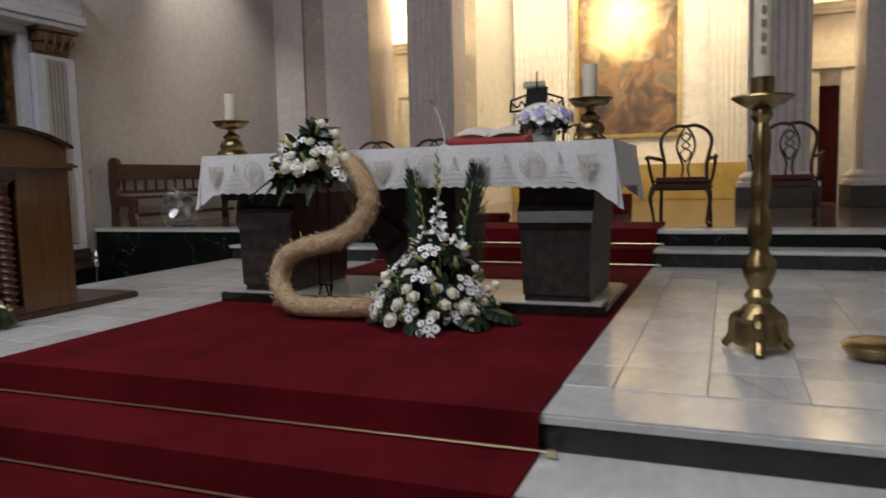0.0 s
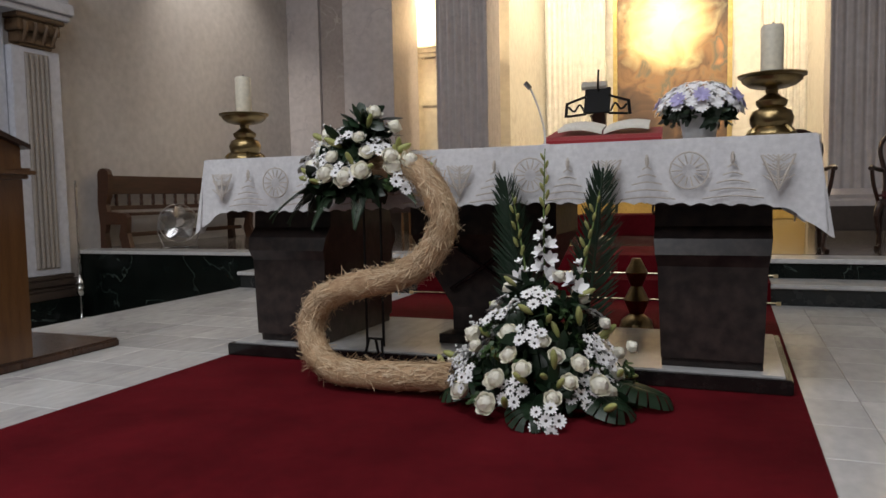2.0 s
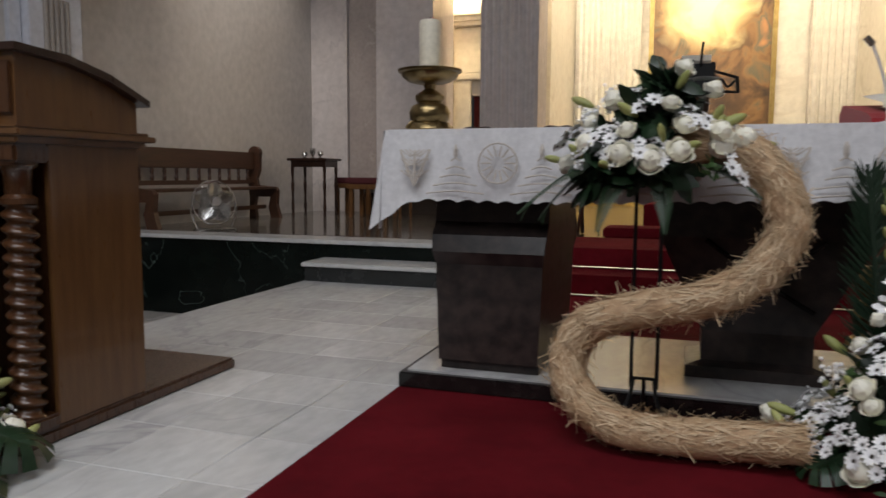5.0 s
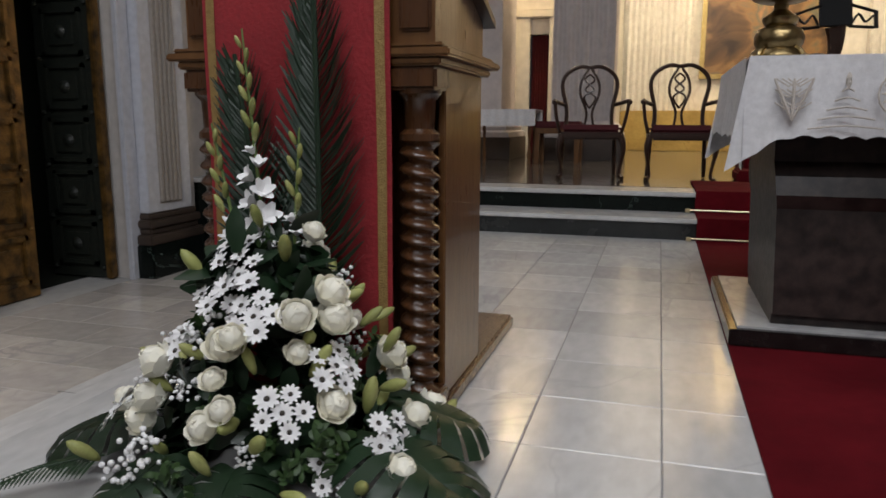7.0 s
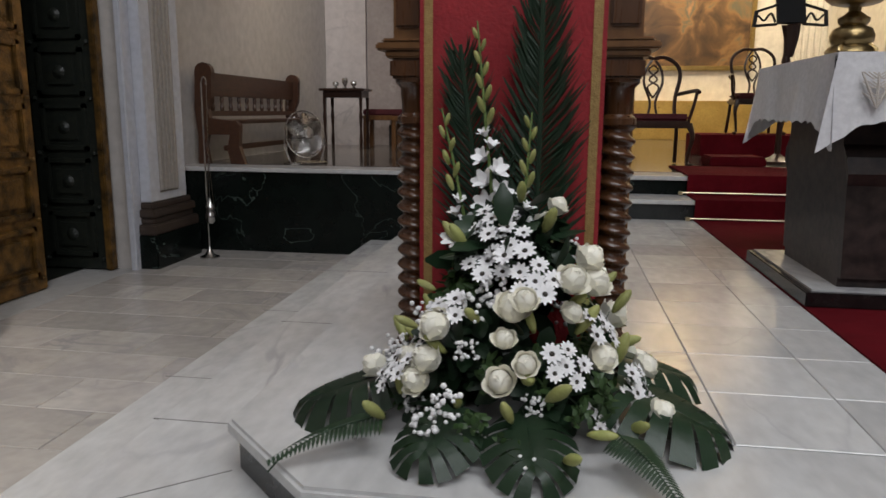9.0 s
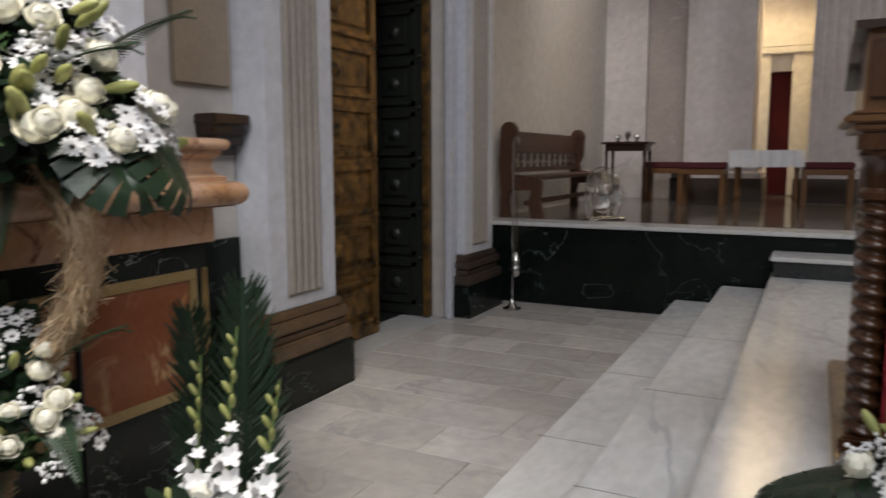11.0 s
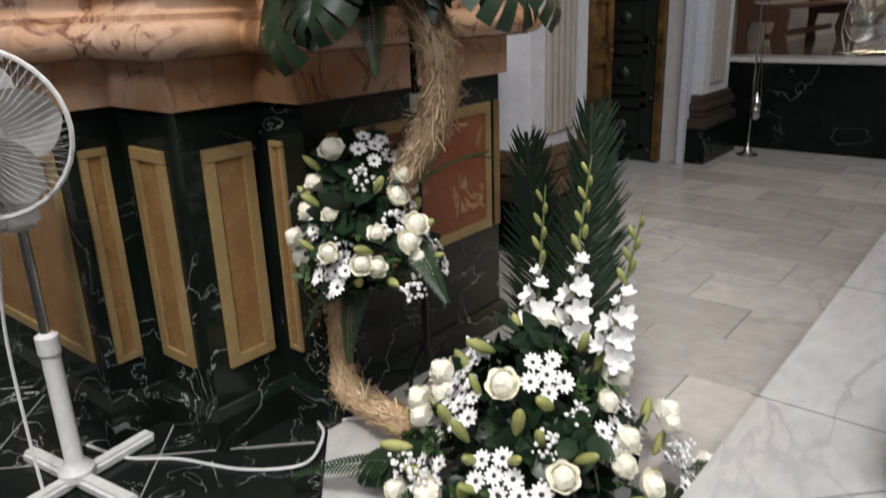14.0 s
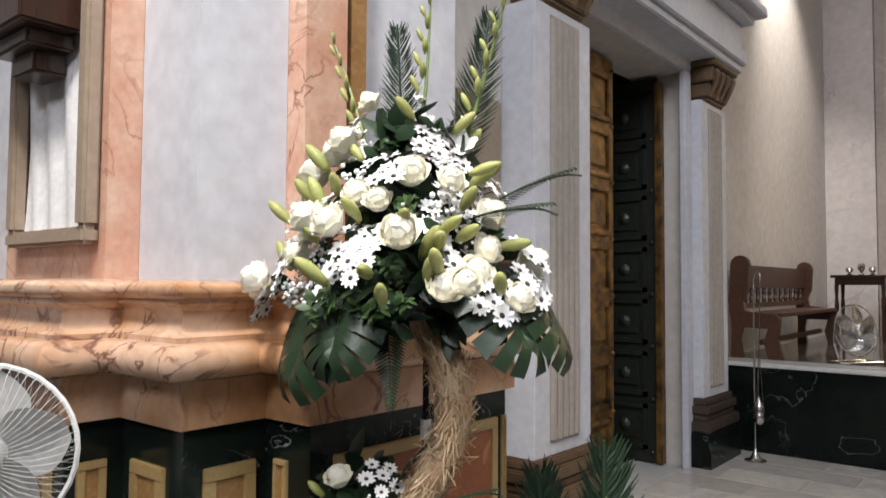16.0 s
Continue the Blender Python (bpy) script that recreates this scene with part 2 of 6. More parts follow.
GLASS = mat("clear_glass", (0.95, 0.97, 0.96), 0.03, transmit=1.0)
CEIL = mat("ceiling_plaster", (0.66, 0.62, 0.56), 0.85, second=(0.6, 0.56, 0.5), scale=1)
SEATRED = mat("dark_red_upholstery", (0.10, 0.012, 0.016), 0.85, second=(0.07, 0.008, 0.012), scale=12, bump=0.3, bump_scale=120)
PLAQUE = mat("brown_stone_plaque", (0.36, 0.28, 0.21), 0.5, second=(0.30, 0.23, 0.17), scale=4, bump=0.05, bump_scale=60)


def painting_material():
    """Dark oil painting: brown ground, the lamp's glow painted in gold high in the middle, muted figures below."""
    m = bpy.data.materials.new("oil_painting_and_lamp_glow")
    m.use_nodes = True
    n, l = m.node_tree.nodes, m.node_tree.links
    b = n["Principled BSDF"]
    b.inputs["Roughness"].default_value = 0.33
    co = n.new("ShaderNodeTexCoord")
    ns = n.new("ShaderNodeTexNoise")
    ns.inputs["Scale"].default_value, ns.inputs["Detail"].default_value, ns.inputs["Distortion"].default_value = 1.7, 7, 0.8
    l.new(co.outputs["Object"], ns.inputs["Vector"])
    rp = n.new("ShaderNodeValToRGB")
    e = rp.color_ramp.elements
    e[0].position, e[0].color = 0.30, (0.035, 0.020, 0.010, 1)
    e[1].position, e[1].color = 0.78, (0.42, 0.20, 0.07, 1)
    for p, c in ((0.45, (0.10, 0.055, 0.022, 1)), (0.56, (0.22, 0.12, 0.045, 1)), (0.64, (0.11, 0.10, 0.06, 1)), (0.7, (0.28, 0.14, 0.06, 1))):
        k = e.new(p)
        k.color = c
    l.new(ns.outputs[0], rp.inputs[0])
    # mask of the lamp's glow, put into the canvas colour as a golden blot
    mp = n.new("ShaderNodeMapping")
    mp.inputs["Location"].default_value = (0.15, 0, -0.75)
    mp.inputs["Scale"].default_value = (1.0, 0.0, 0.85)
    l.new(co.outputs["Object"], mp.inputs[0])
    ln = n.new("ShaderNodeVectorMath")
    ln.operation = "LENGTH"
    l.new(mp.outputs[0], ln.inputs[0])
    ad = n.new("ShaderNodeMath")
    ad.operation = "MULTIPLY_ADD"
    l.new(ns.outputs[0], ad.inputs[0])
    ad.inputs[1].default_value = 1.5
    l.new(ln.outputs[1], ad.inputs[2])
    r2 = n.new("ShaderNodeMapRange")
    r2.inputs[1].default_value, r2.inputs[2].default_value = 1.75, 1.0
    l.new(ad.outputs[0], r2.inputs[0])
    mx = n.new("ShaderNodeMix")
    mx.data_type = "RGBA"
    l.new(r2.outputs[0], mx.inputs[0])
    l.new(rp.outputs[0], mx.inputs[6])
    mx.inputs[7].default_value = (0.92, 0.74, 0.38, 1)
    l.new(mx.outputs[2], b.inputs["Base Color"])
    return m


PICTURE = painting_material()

# ---------------------------------------------------------------- shape helpers


def part(name, bm, material, parent=None, label="", smooth=False):
    """Links a bmesh, in plan units, as one mesh object under a thing."""
    bmesh.ops.recalc_face_normals(bm, faces=bm.faces)
    bm.transform(Matrix.Scale(U, 4))
    me = bpy.data.meshes.new(name)
    bm.to_mesh(me)
    bm.free()
    me.materials.append(material)
    if smooth:
        me.shade_smooth()
        if smooth == "edges":
            me.set_sharp_from_angle(angle=radians(40))
    ob = new(name, me)
    if parent:
        ob.parent = parent
    if label:
        ob["label"] = label
    return ob


def thing(name, label, category, x=0, y=0, z=0, rz=0, group=""):
    ob = new(name)
    ob.empty_display_size = 0.1
    ob.matrix_world = pose(x * U, y * U, z * U, 0, 0, rz)
    return tagged(ob, label, category, group)


def structure(name, bm, material, label, smooth=False, category="structure"):
    return tagged(part(name, bm, material, None, label, smooth), label, category, "", "structure")


def B():
    return bmesh.new()


def box(bm, x0, x1, y0, y1, z0, z1, bevel=0.0):
    g = bmesh.ops.create_cube(bm, size=1.0, matrix=Matrix.Translation(((x0 + x1) / 2, (y0 + y1) / 2, (z0 + z1) / 2)) @ Matrix.Diagonal((abs(x1 - x0), abs(y1 - y0), abs(z1 - z0), 1)))
    if bevel:
        es = {e for v in g["verts"] for e in v.link_edges}
        bmesh.ops.bevel(bm, geom=list(es), offset=bevel, segments=2, affect="EDGES")
    return bm


def prism(bm, poly, z0, z1):
    lo = [bm.verts.new((x, y, z0)) for x, y in poly]
    hi = [bm.verts.new((x, y, z1)) for x, y in poly]
    n = len(poly)
    bm.faces.new(lo[::-1])
    bm.faces.new(hi)
    for i in range(n):
        bm.faces.new((lo[i], lo[(i + 1) % n], hi[(i + 1) % n], hi[i]))
    return bm


def lathe(bm, prof, seg=20, x=0, y=0, z=0):
    """A turned solid from (radius, height) pairs."""
    rings = []
    for r, h in prof:
        rings.append([bm.verts.new((x + r * math.cos(2 * math.pi * k / seg), y + r * math.sin(2 * math.pi * k / seg), z + h)) for k in range(seg)])
    for a, b in zip(rings, rings[1:]):
        for k in range(seg):
            bm.faces.new((a[k], a[(k + 1) % seg], b[(k + 1) % seg], b[k]))
    bm.faces.new(rings[0][::-1])
    bm.faces.new(rings[-1])
    return bm


def smooth_path(pts, sub=5):
    out, P = [], [Vector(p) for p in pts]
    for i in range(len(P) - 1):
        p0, p1, p2, p3 = P[max(i - 1, 0)], P[i], P[i + 1], P[min(i + 2, len(P) - 1)]
        for k in range(sub):
            t = k / sub
            out.append(0.5 * ((2 * p1) + (p2 - p0) * t + (2 * p0 - 5 * p1 + 4 * p2 - p3) * t * t + (3 * p1 - p0 - 3 * p2 + p3) * t ** 3))
    return out + [P[-1]]


def tube(bm, pts, r, seg=8, sub=4, closed_ends=True):
    """A round bar along a smooth path; r is a number or a function of the share of the way."""
    P = smooth_path(pts, sub) if sub > 1 else [Vector(p) for p in pts]
    rings, up = [], None
    for i, p in enumerate(P):
        d = (P[min(i + 1, len(P) - 1)] - P[max(i - 1, 0)]).normalized()
        if up is None:
            up = d.orthogonal().normalized()
        up = (up - d * up.dot(d)).normalized()
        side = d.cross(up)
        rr = r(i / (len(P) - 1)) if callable(r) else r
        rings.append([bm.verts.new(p + rr * (math.cos(2 * math.pi * k / seg) * up + math.sin(2 * math.pi * k / seg) * side)) for k in range(seg)])
    for a, b in zip(rings, rings[1:]):
        for k in range(seg):
            bm.faces.new((a[k], a[(k + 1) % seg], b[(k + 1) % seg], b[k]))
    if closed_ends:
        bm.faces.new(rings[0][::-1])
        bm.faces.new(rings[-1])
    return bm


def extrude_x(bm, prof, x0, x1):
    """A solid whose outline in (y, z) runs from x0 to x1."""
    a = [bm.verts.new((x0, y, z)) for y, z in prof]
    b = [bm.verts.new((x1, y, z)) for y, z in prof]
    n = len(prof)
    bm.faces.new(a[::-1])
    bm.faces.new(b)
    for i in range(n):
        bm.faces.new((a[i], a[(i + 1) % n], b[(i + 1) % n], b[i]))
    return bm


def sweep_mould(bm, path, prof):
    """A moulding along a plan path (open), profile as (outward, height); outward is to the right of the way walked."""
    P = [Vector((x, y)) for x, y in path]
    offs = []
    for i, p in enumerate(P):
        d0 = (P[i] - P[i - 1]).normalized() if i else None
        d1 = (P[i + 1] - P[i]).normalized() if i < len(P) - 1 else None
        d0, d1 = d0 or d1, d1 or d0
        n0, n1 = Vector((d0.y, -d0.x)), Vector((d1.y, -d1.x))
        m = n0 + n1
        offs.append(m / max(m.dot(n0), 0.3))
    rows = [[bm.verts.new((*(p + o * u), h)) for u, h in prof] for p, o in zip(P, offs)]
    for a, b in zip(rows, rows[1:]):
        for k in range(len(prof) - 1):
            bm.faces.new((a[k], b[k], b[k + 1], a[k + 1]))
    return bm


def mirror_x(x):
    return -4.66 - x


# ---------------------------------------------------------------- floors, steps, dais
structure("ground", box(B(), -14, 9, -9, 19.6, -0.45, -0.08), GROUT, "concrete bed under the marble floors")
UPPER = [(-9.6, 2.6), (-8.6, 2.6), (-7.5, 1.5), (2.84, 1.5), (3.94, 2.6), (6.5, 2.6), (6.5, 8.6), (-9.6, 8.6)]
structure("floor_marble_bed", prism(B(), UPPER, -0.078, -0.012), PALEJOINT, "grey jointed bed of worn marble floor")
structure("border_slab", prism(B(), [(-8.62, 2.62), (-7.5, 1.5), (2.84, 1.5), (2.84, 1.99), (-6.6, 1.99), (-7.09, 2.46), (-7.3, 2.66), (-8.2, 3.3)], -0.02, -0.002), MARBLE, "white marble border slab of the crossing floor")
nave = structure("floor", prism(B(), [(-14, -9), (9, -9), (9, 2.59), (3.95, 2.59), (2.85, 1.49), (-7.51, 1.49), (-8.61, 2.59), (-14, 2.59)], -0.078, -0.03), BLACKFLOOR, "black polished nave floor", False)


def platform(name, left, front, chamfer, z0, z1, label):
    yl, xf = chamfer - left, chamfer - front
    back = 8.46
    poly = [(left, back), (left, yl), (xf, front), (mirror_x(xf), front), (mirror_x(left), yl), (mirror_x(left), back)]
    o = 0.03
    inner = [(left + o, back), (left + o, yl + o / 2), (xf + o / 2, front + o), (mirror_x(xf) - o / 2, front + o), (mirror_x(left) - o, yl + o / 2), (mirror_x(left) - o, back)]
    structure(name + "_riser", prism(B(), inner, z0, z1 - 0.045), RISER, "dark stone riser of a broad step")
    bm = prism(B(), poly, z1 - 0.043, z1)
    bmesh.ops.bevel(bm, geom=[e for e in bm.edges if all(v.co.z > z1 - 0.01 for v in e.verts)], offset=0.012, segments=2, affect="EDGES")
    structure(name, bm, MARBLE, label)


platform("step_1", -7.07, 2.00, -4.655, -0.01, 0.177, "lowest white marble step with dark riser")
platform("step_2", -6.64, 2.45, -3.75, 0.178, 0.353, "second white marble step with dark riser")
platform("sanctuary_platform", -6.20, 2.90, -2.925, 0.354, 0.526, "white marble sanctuary platform with chamfered corner")

# joints across the chamfered corner, thin dark seams between tread slabs
for (x, y, z, dx, dy) in ((-7.07, 2.415, 0.177, 0.45, 0.47), (-6.655, 2.0, 0.177, 0.45, 0.46), (-6.64, 2.89, 0.353, 0.45, 0.38), (-6.20, 2.45, 0.353, 0.37, 0.46)):
    d = Vector((dx, dy, 0)).normalized()
    s = Vector((-d.y, d.x, 0)) * 0.003
    bm = B()
    a, b_ = Vector((x, y, z)) + d * 0.02, Vector((x + dx, y + dy, z)) - d * 0.0
    prism(bm, [tuple((a - s).xy), tuple((b_ - s).xy), tuple((b_ + s).xy), tuple((a + s).xy)], z - 0.002, z + 0.0012)
    structure("slab_joint", bm, GROUT, "thin dark joint between tread slabs")

DAIS = 0.89
bm = box(B(), -9.25, 4.6, 8.53, 19.3, -0.05, DAIS - 0.045)
structure("dais_wall", bm, GREEN, "dark green marble face of the raised dais")
bm = box(B(), -9.25, 4.6, 8.5, 19.3, DAIS - 0.043, DAIS, 0.006)
DAISFLOOR = mat("polished_dais_floor", (0.10, 0.085, 0.07), 0.12, second=(0.06, 0.05, 0.042), scale=1.2, veins=(0.22, 0.2, 0.17), vein_scale=1.5)
structure("dais_edge", bm, MARBLE, "white marble edge slab of the dais")
structure("dais_floor", box(B(), -9.2, 4.5, 8.95, 19.2, DAIS, DAIS + 0.004), DAISFLOOR, "polished brown and cream dais floor")
structure("dais_step_riser", box(B(), -6.17, mirror_x(-6.17), 8.06, 8.52, 0.527, 0.668), RISER, "dark riser of the dais step")
structure("dais_step", box(B(), -6.2, mirror_x(-6.2), 8.03, 8.528, 0.670, 0.71, 0.008), MARBLE, "white marble dais step")

# red carpet runs over all the steps and under the altar
prof = [(1.25, -0.002), (1.975, -0.002), (1.975, 0.177), (2.425, 0.177), (2.425, 0.353), (2.875, 0.353), (2.875, 0.526), (8.005, 0.526), (8.005, 0.71), (8.475, 0.71), (8.475, DAIS + 0.004), (9.7, DAIS + 0.004)]
low = [(y, z + 0.001) for y, z in prof]
top = []
for y, z in prof:
    top.append((y - 0.014, z + 0.016))
structure("carpet", extrude_x(B(), low + top[::-1], -3.95, -0.67), CARPET, "dark red carpet running up the altar steps", category="carpet")


def stair_rod(y, z):
    th = thing("stair_rod", "thin brass rod holding the carpet at a step", "rod", -2.31, y, z, 0, "carpet rods")
    part("bar", tube(B(), [(-1.72, 0, 0), (1.72, 0, 0)], 0.0065, 8, 1), ROD, th)
    for s in (-1.70, 1.70):
        part("bracket", box(B(), s - 0.02, s + 0.02, -0.012, 0.012, -0.022, 0.012, 0.004), ROD, th)


for y, z in ((2.845, 0.353 + 0.03), (2.395, 0.177 + 0.03), (1.945, 0.03), (7.975, 0.526 + 0.03), (8.445, 0.71 + 0.03)):
    stair_rod(y, z)

# ---------------------------------------------------------------- walls, ceiling
structure("ceiling", box(B(), -14, 9, -9, 19.6, 9.0, 9.3), CEIL, "high pale plaster ceiling")
structure("wall_south", box(B(), -14, 9, -9.3, -9.0, -0.4, 9.0), PLASTER, "plain plaster wall behind the nave")
structure("wall_east", box(B(), 6.5, 6.8, -9.0, 14.4, -0.4, 9.0), PLASTER, "plain plaster wall across the nave")
structure("wall_nave_west", box(B(), -12.6, -12.3, -9.0, 1.95, -0.4, 9.0), PLASTER, "plain plaster nave wall")
WX = -9.1
D0, D1, DH = 5.3, 7.5, 3.68
bm = B()
box(bm, WX - 0.5, WX, 3.0, D0, -0.05, 9.0)
box(bm, WX - 0.5, WX, D0, D1, DH, 9.0)
box(bm, WX - 0.5, WX, D1, 8.5, -0.05, 9.0)
structure("wall_west", bm, PLASTER, "cream plaster transept wall with a tall doorway")
structure("wall_dais_west", box(B(), -9.6, -9.22, 8.5, 14.05, 0.0, 9.0), PLASTER, "cream plaster side wall of the dais")
structure("wall_dais_east", box(B(), 4.56, 4.9, 8.5, 14.05, 0.0, 9.0), PLASTER, "cream plaster side wall of the dais")
structure("wall_east_return", box(B(), 4.9, 6.5, 8.5, 8.8, 0.0, 9.0), PLASTER, "cream plaster return wall")
# made-up room behind the door; its shade is put in as black walls
structure("dark_lobby", box(B(), -12.2, -12.0, 4.9, 8.0, -0.05, 4.2), BLACKWOOD_AND_SHADE, "black wall standing for the unlit room beyond the open door")
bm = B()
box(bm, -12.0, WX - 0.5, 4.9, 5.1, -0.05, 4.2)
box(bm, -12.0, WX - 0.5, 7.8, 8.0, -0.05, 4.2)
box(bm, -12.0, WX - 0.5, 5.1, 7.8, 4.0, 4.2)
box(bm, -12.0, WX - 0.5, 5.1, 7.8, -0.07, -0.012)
structure("lobby_walls", bm, BLACKWOOD_AND_SHADE, "black walls standing for the unlit room beyond the open door")
structure("dado", box(B(), WX, WX + 0.04, 3.6, 4.48, -0.01, 1.1), GREEN, "black marble dado at the foot of the wall")

# apse and side bays
bm = B()
box(bm, -9.6, -7.75, 14.05, 15.9, 0.5, 9.0)
structure("wall_bay_west", bm, COLUMN, "veined marble corner pier beside the side bay")
structure("wall_bay_east", box(B(), mirror_x(-7.75), 4.94, 14.05, 15.9, 0.5, 9.0), COLUMN, "veined marble corner pier beside the side bay")
for sx in (-1, 1):
    f = (lambda x: x) if sx < 0 else mirror_x
    bm = B()
    xs = sorted((f(-7.745), f(-5.15)))
    dx = sorted((f(-6.83), f(-6.16)))
    box(bm, xs[0], dx[0], 15.6, 15.9, 0.5, 9)
    box(bm, dx[1], xs[1], 15.6, 15.9, 0.5, 9)
    box(bm, *dx, 15.6, 15.9, 3.1, 9)
    structure("wall_bay_back", bm, APSE, "warm white marble wall of the side bay")
    xs = sorted((f(-5.15), f(-5.45)))
    structure("wall_apse_side", box(B(), *xs, 15.9, 18.7, 0.5, 9), APSE, "warm white marble side wall of the apse")
structure("wall_north", box(B(), -5.6, mirror_x(-5.6), 18.7, 19.0, 0.5, 9), APSE, "warm white marble back wall of the apse")
structure("apse_plinth", box(B(), -5.14, mirror_x(-5.14), 18.3, 18.699, DAIS, 1.75, 0.02), GOLDSTONE, "gilded stone plinth along the apse wall")


def fluted(name, x0, x1, y0, y1, z0, z1, material, n, label, base=True, side=True):
    """A square pier with concave flutes on its front, and on its side where asked, on a moulded base."""
    th = thing(name, label, "pilaster", (x0 + x1) / 2, (y0 + y1) / 2, z0)
    w, d = (x1 - x0) / 2, (y1 - y0) / 2
    pts = []

    def run(a, b, nx, ny, k):
        for i in range(k):
            for s in range(7):
                t = (i + s / 7) / k
                p = Vector((a[0] + (b[0] - a[0]) * t, a[1] + (b[1] - a[1]) * t))
                dep = 0.0
                u = s / 7
                if 0.2 < u < 0.95:
                    dep = 0.035 * math.sin((u - 0.2) / 0.75 * math.pi)
                pts.append((p.x - nx * dep, p.y - ny * dep))

    run((-w, -d), (w, -d), 0, -1, n)
    if side:
        run((w, -d), (w, d), 1, 0, max(2, round(n * d / w)))
    else:
        pts.append((w, -d))
    pts.append((w, d))
    pts.append((-w, d))
    h = z1 - z0
    part("shaft", prism(B(), pts, 0.62 if base else 0.0, h), material, th)
    if base:
        part("base_moulding", lathe_square(w, d, [(0.16, 0.36), (0.16, 0.44), (0.10, 0.47), (0.12, 0.53), (0.08, 0.57), (0.02, 0.62)]), material, th)
        part("base_block", box(B(), -w - 0.18, w + 0.18, -d - 0.18, d + 0.18, 0.0, 0.36, 0.01), DARKSTONE, th)
    return th


def lathe_square(w, d, prof):
    bm = B()
    rings = [[bm.verts.new((sx * (w + o), sy * (d + o), h)) for sx, sy in ((-1, -1), (1, -1), (1, 1), (-1, 1))] for o, h in prof]
    for a, b in zip(rings, rings[1:]):
        for k in range(4):
            bm.faces.new((a[k], a[(k + 1) % 4], b[(k + 1) % 4], b[k]))
    bm.faces.new(rings[0][::-1])
    bm.faces.new(rings[-1])
    return bm


fluted("fluted_pier", -6.0, -5.02, 13.75, 14.5, DAIS + 0.004, 9.0, COLUMN, 7, "tall fluted marble pier on a dark base before the apse")
fluted("fluted_pier", 0.38, 1.36, 13.75, 14.5, DAIS + 0.004, 9.0, COLUMN, 7, "tall fluted marble pier on a dark base before the apse")
fluted("corner_pier", -7.82, -6.79, 13.6, 14.75, DAIS + 0.004, 9.0, COLUMN, 1, "broad veined marble pier at the corner of the bay", True, False)
fluted("corner_pier", mirror_x(-6.79), mirror_x(-7.82), 13.6, 14.75, DAIS + 0.004, 9.0, COLUMN, 1, "broad veined marble pier at the corner of the bay", True, False)
structure("wall_strip_west", box(B(), -9.215, -8.5, 13.85, 14.045, DAIS, 9.0), COLUMN, "shallow marble strip in the wall corner")
structure("wall_strip_tan", box(B(), -8.495, -7.825, 13.93, 14.045, DAIS, 9.0), BROWNMARBLE, "tan marble wall strip beside the pier")
for x in (-5.05, -3.98 - 0.48, mirror_x(-5.05) - 0.75, -0.2):
    fluted("apse_pilaster", x, x + 0.75, 18.5, 18.699, 1.75, 9.0, APSE, 6, "brightly lit fluted white pilaster on the apse wall", False, False)


def picture(x0, x1, y, z0, z1):
    th = thing("altar_painting", "tall dark oil painting in a narrow gilt frame, lit from above", "painting", (x0 + x1) / 2, y, (z0 + z1) / 2)
    w, h = (x1 - x0) / 2, (z1 - z0) / 2
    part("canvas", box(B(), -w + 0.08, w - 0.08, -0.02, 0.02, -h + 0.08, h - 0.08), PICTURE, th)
    for a in ((-w, w, h - 0.1, h), (-w, w, -h, -h + 0.1)):
        part("frame_rail", box(B(), a[0], a[1], -0.07, 0.02, a[2], a[3], 0.015), GILT, th)
    for a in ((-w, -w + 0.1), (w - 0.1, w)):
        part("frame_stile", box(B(), a[0], a[1], -0.07, 0.02, -h + 0.1, h - 0.1, 0.015), GILT, th)


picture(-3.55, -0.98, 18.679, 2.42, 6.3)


def door_case(x0, x1, y):
    th = thing("bay_doorway", "cream moulded doorway with pediment and a dark red curtain", "doorway", (x0 + x1) / 2, y, DAIS)
    w = (x1 - x0) / 2
    for s in (-1, 1):
        part("jamb", box(B(), s * w - 0.16, s * w + 0.16, -0.12, 0.0, 0, 2.5, 0.02), APSE, th)
    part("frieze", box(B(), -w - 0.16, w + 0.16, -0.11, 0.0, 2.62, 3.5, 0.02), APSE, th)
    part("lintel", box(B(), -w - 0.2, w + 0.2, -0.14, 0.0, 2.5, 2.62, 0.02), APSE, th)
    bm = B()
    for i, (o, h0, h1) in enumerate(((0.22, 3.5, 3.58), (0.28, 3.58, 3.68), (0.34, 3.68, 3.8))):
        box(bm, -w - o, w + o, -o, 0, h0, h1)
    part("cornice", bm, APSE, th)
    bm = B()
    n = 36
    a = [bm.verts.new((-w + 0.16 + (2 * w - 0.32) * i / n, 0.12 + 0.05 * math.sin(i * 1.25), 0.01)) for i in range(n + 1)]
    b = [bm.verts.new((-w + 0.16 + (2 * w - 0.32) * i / n, 0.12 + 0.05 * math.sin(i * 1.25 + 0.3), 2.5)) for i in range(n + 1)]
    for i in range(n):
        bm.faces.new((a[i], a[i + 1], b[i + 1], b[i]))
    part("curtain", bm, CURTAIN, th, "dark red hanging curtain", True)


door_case(-6.83, -6.16, 15.6)
door_case(mirror_x(-6.16), mirror_x(-6.83), 15.6)


# ---------------------------------------------------------------- the marble pier and the west door
PIER = [(-12.3, 1.86), (-8.98, 1.86), (-8.98, 2.06), (-8.60, 2.06), (-8.60, 2.38), (-8.37, 2.38), (-8.37, 3.50), (-8.80, 3.50)]
CLOSE = [(-9.4, 3.50), (-9.4, 2.6), (-12.3, 2.6)]


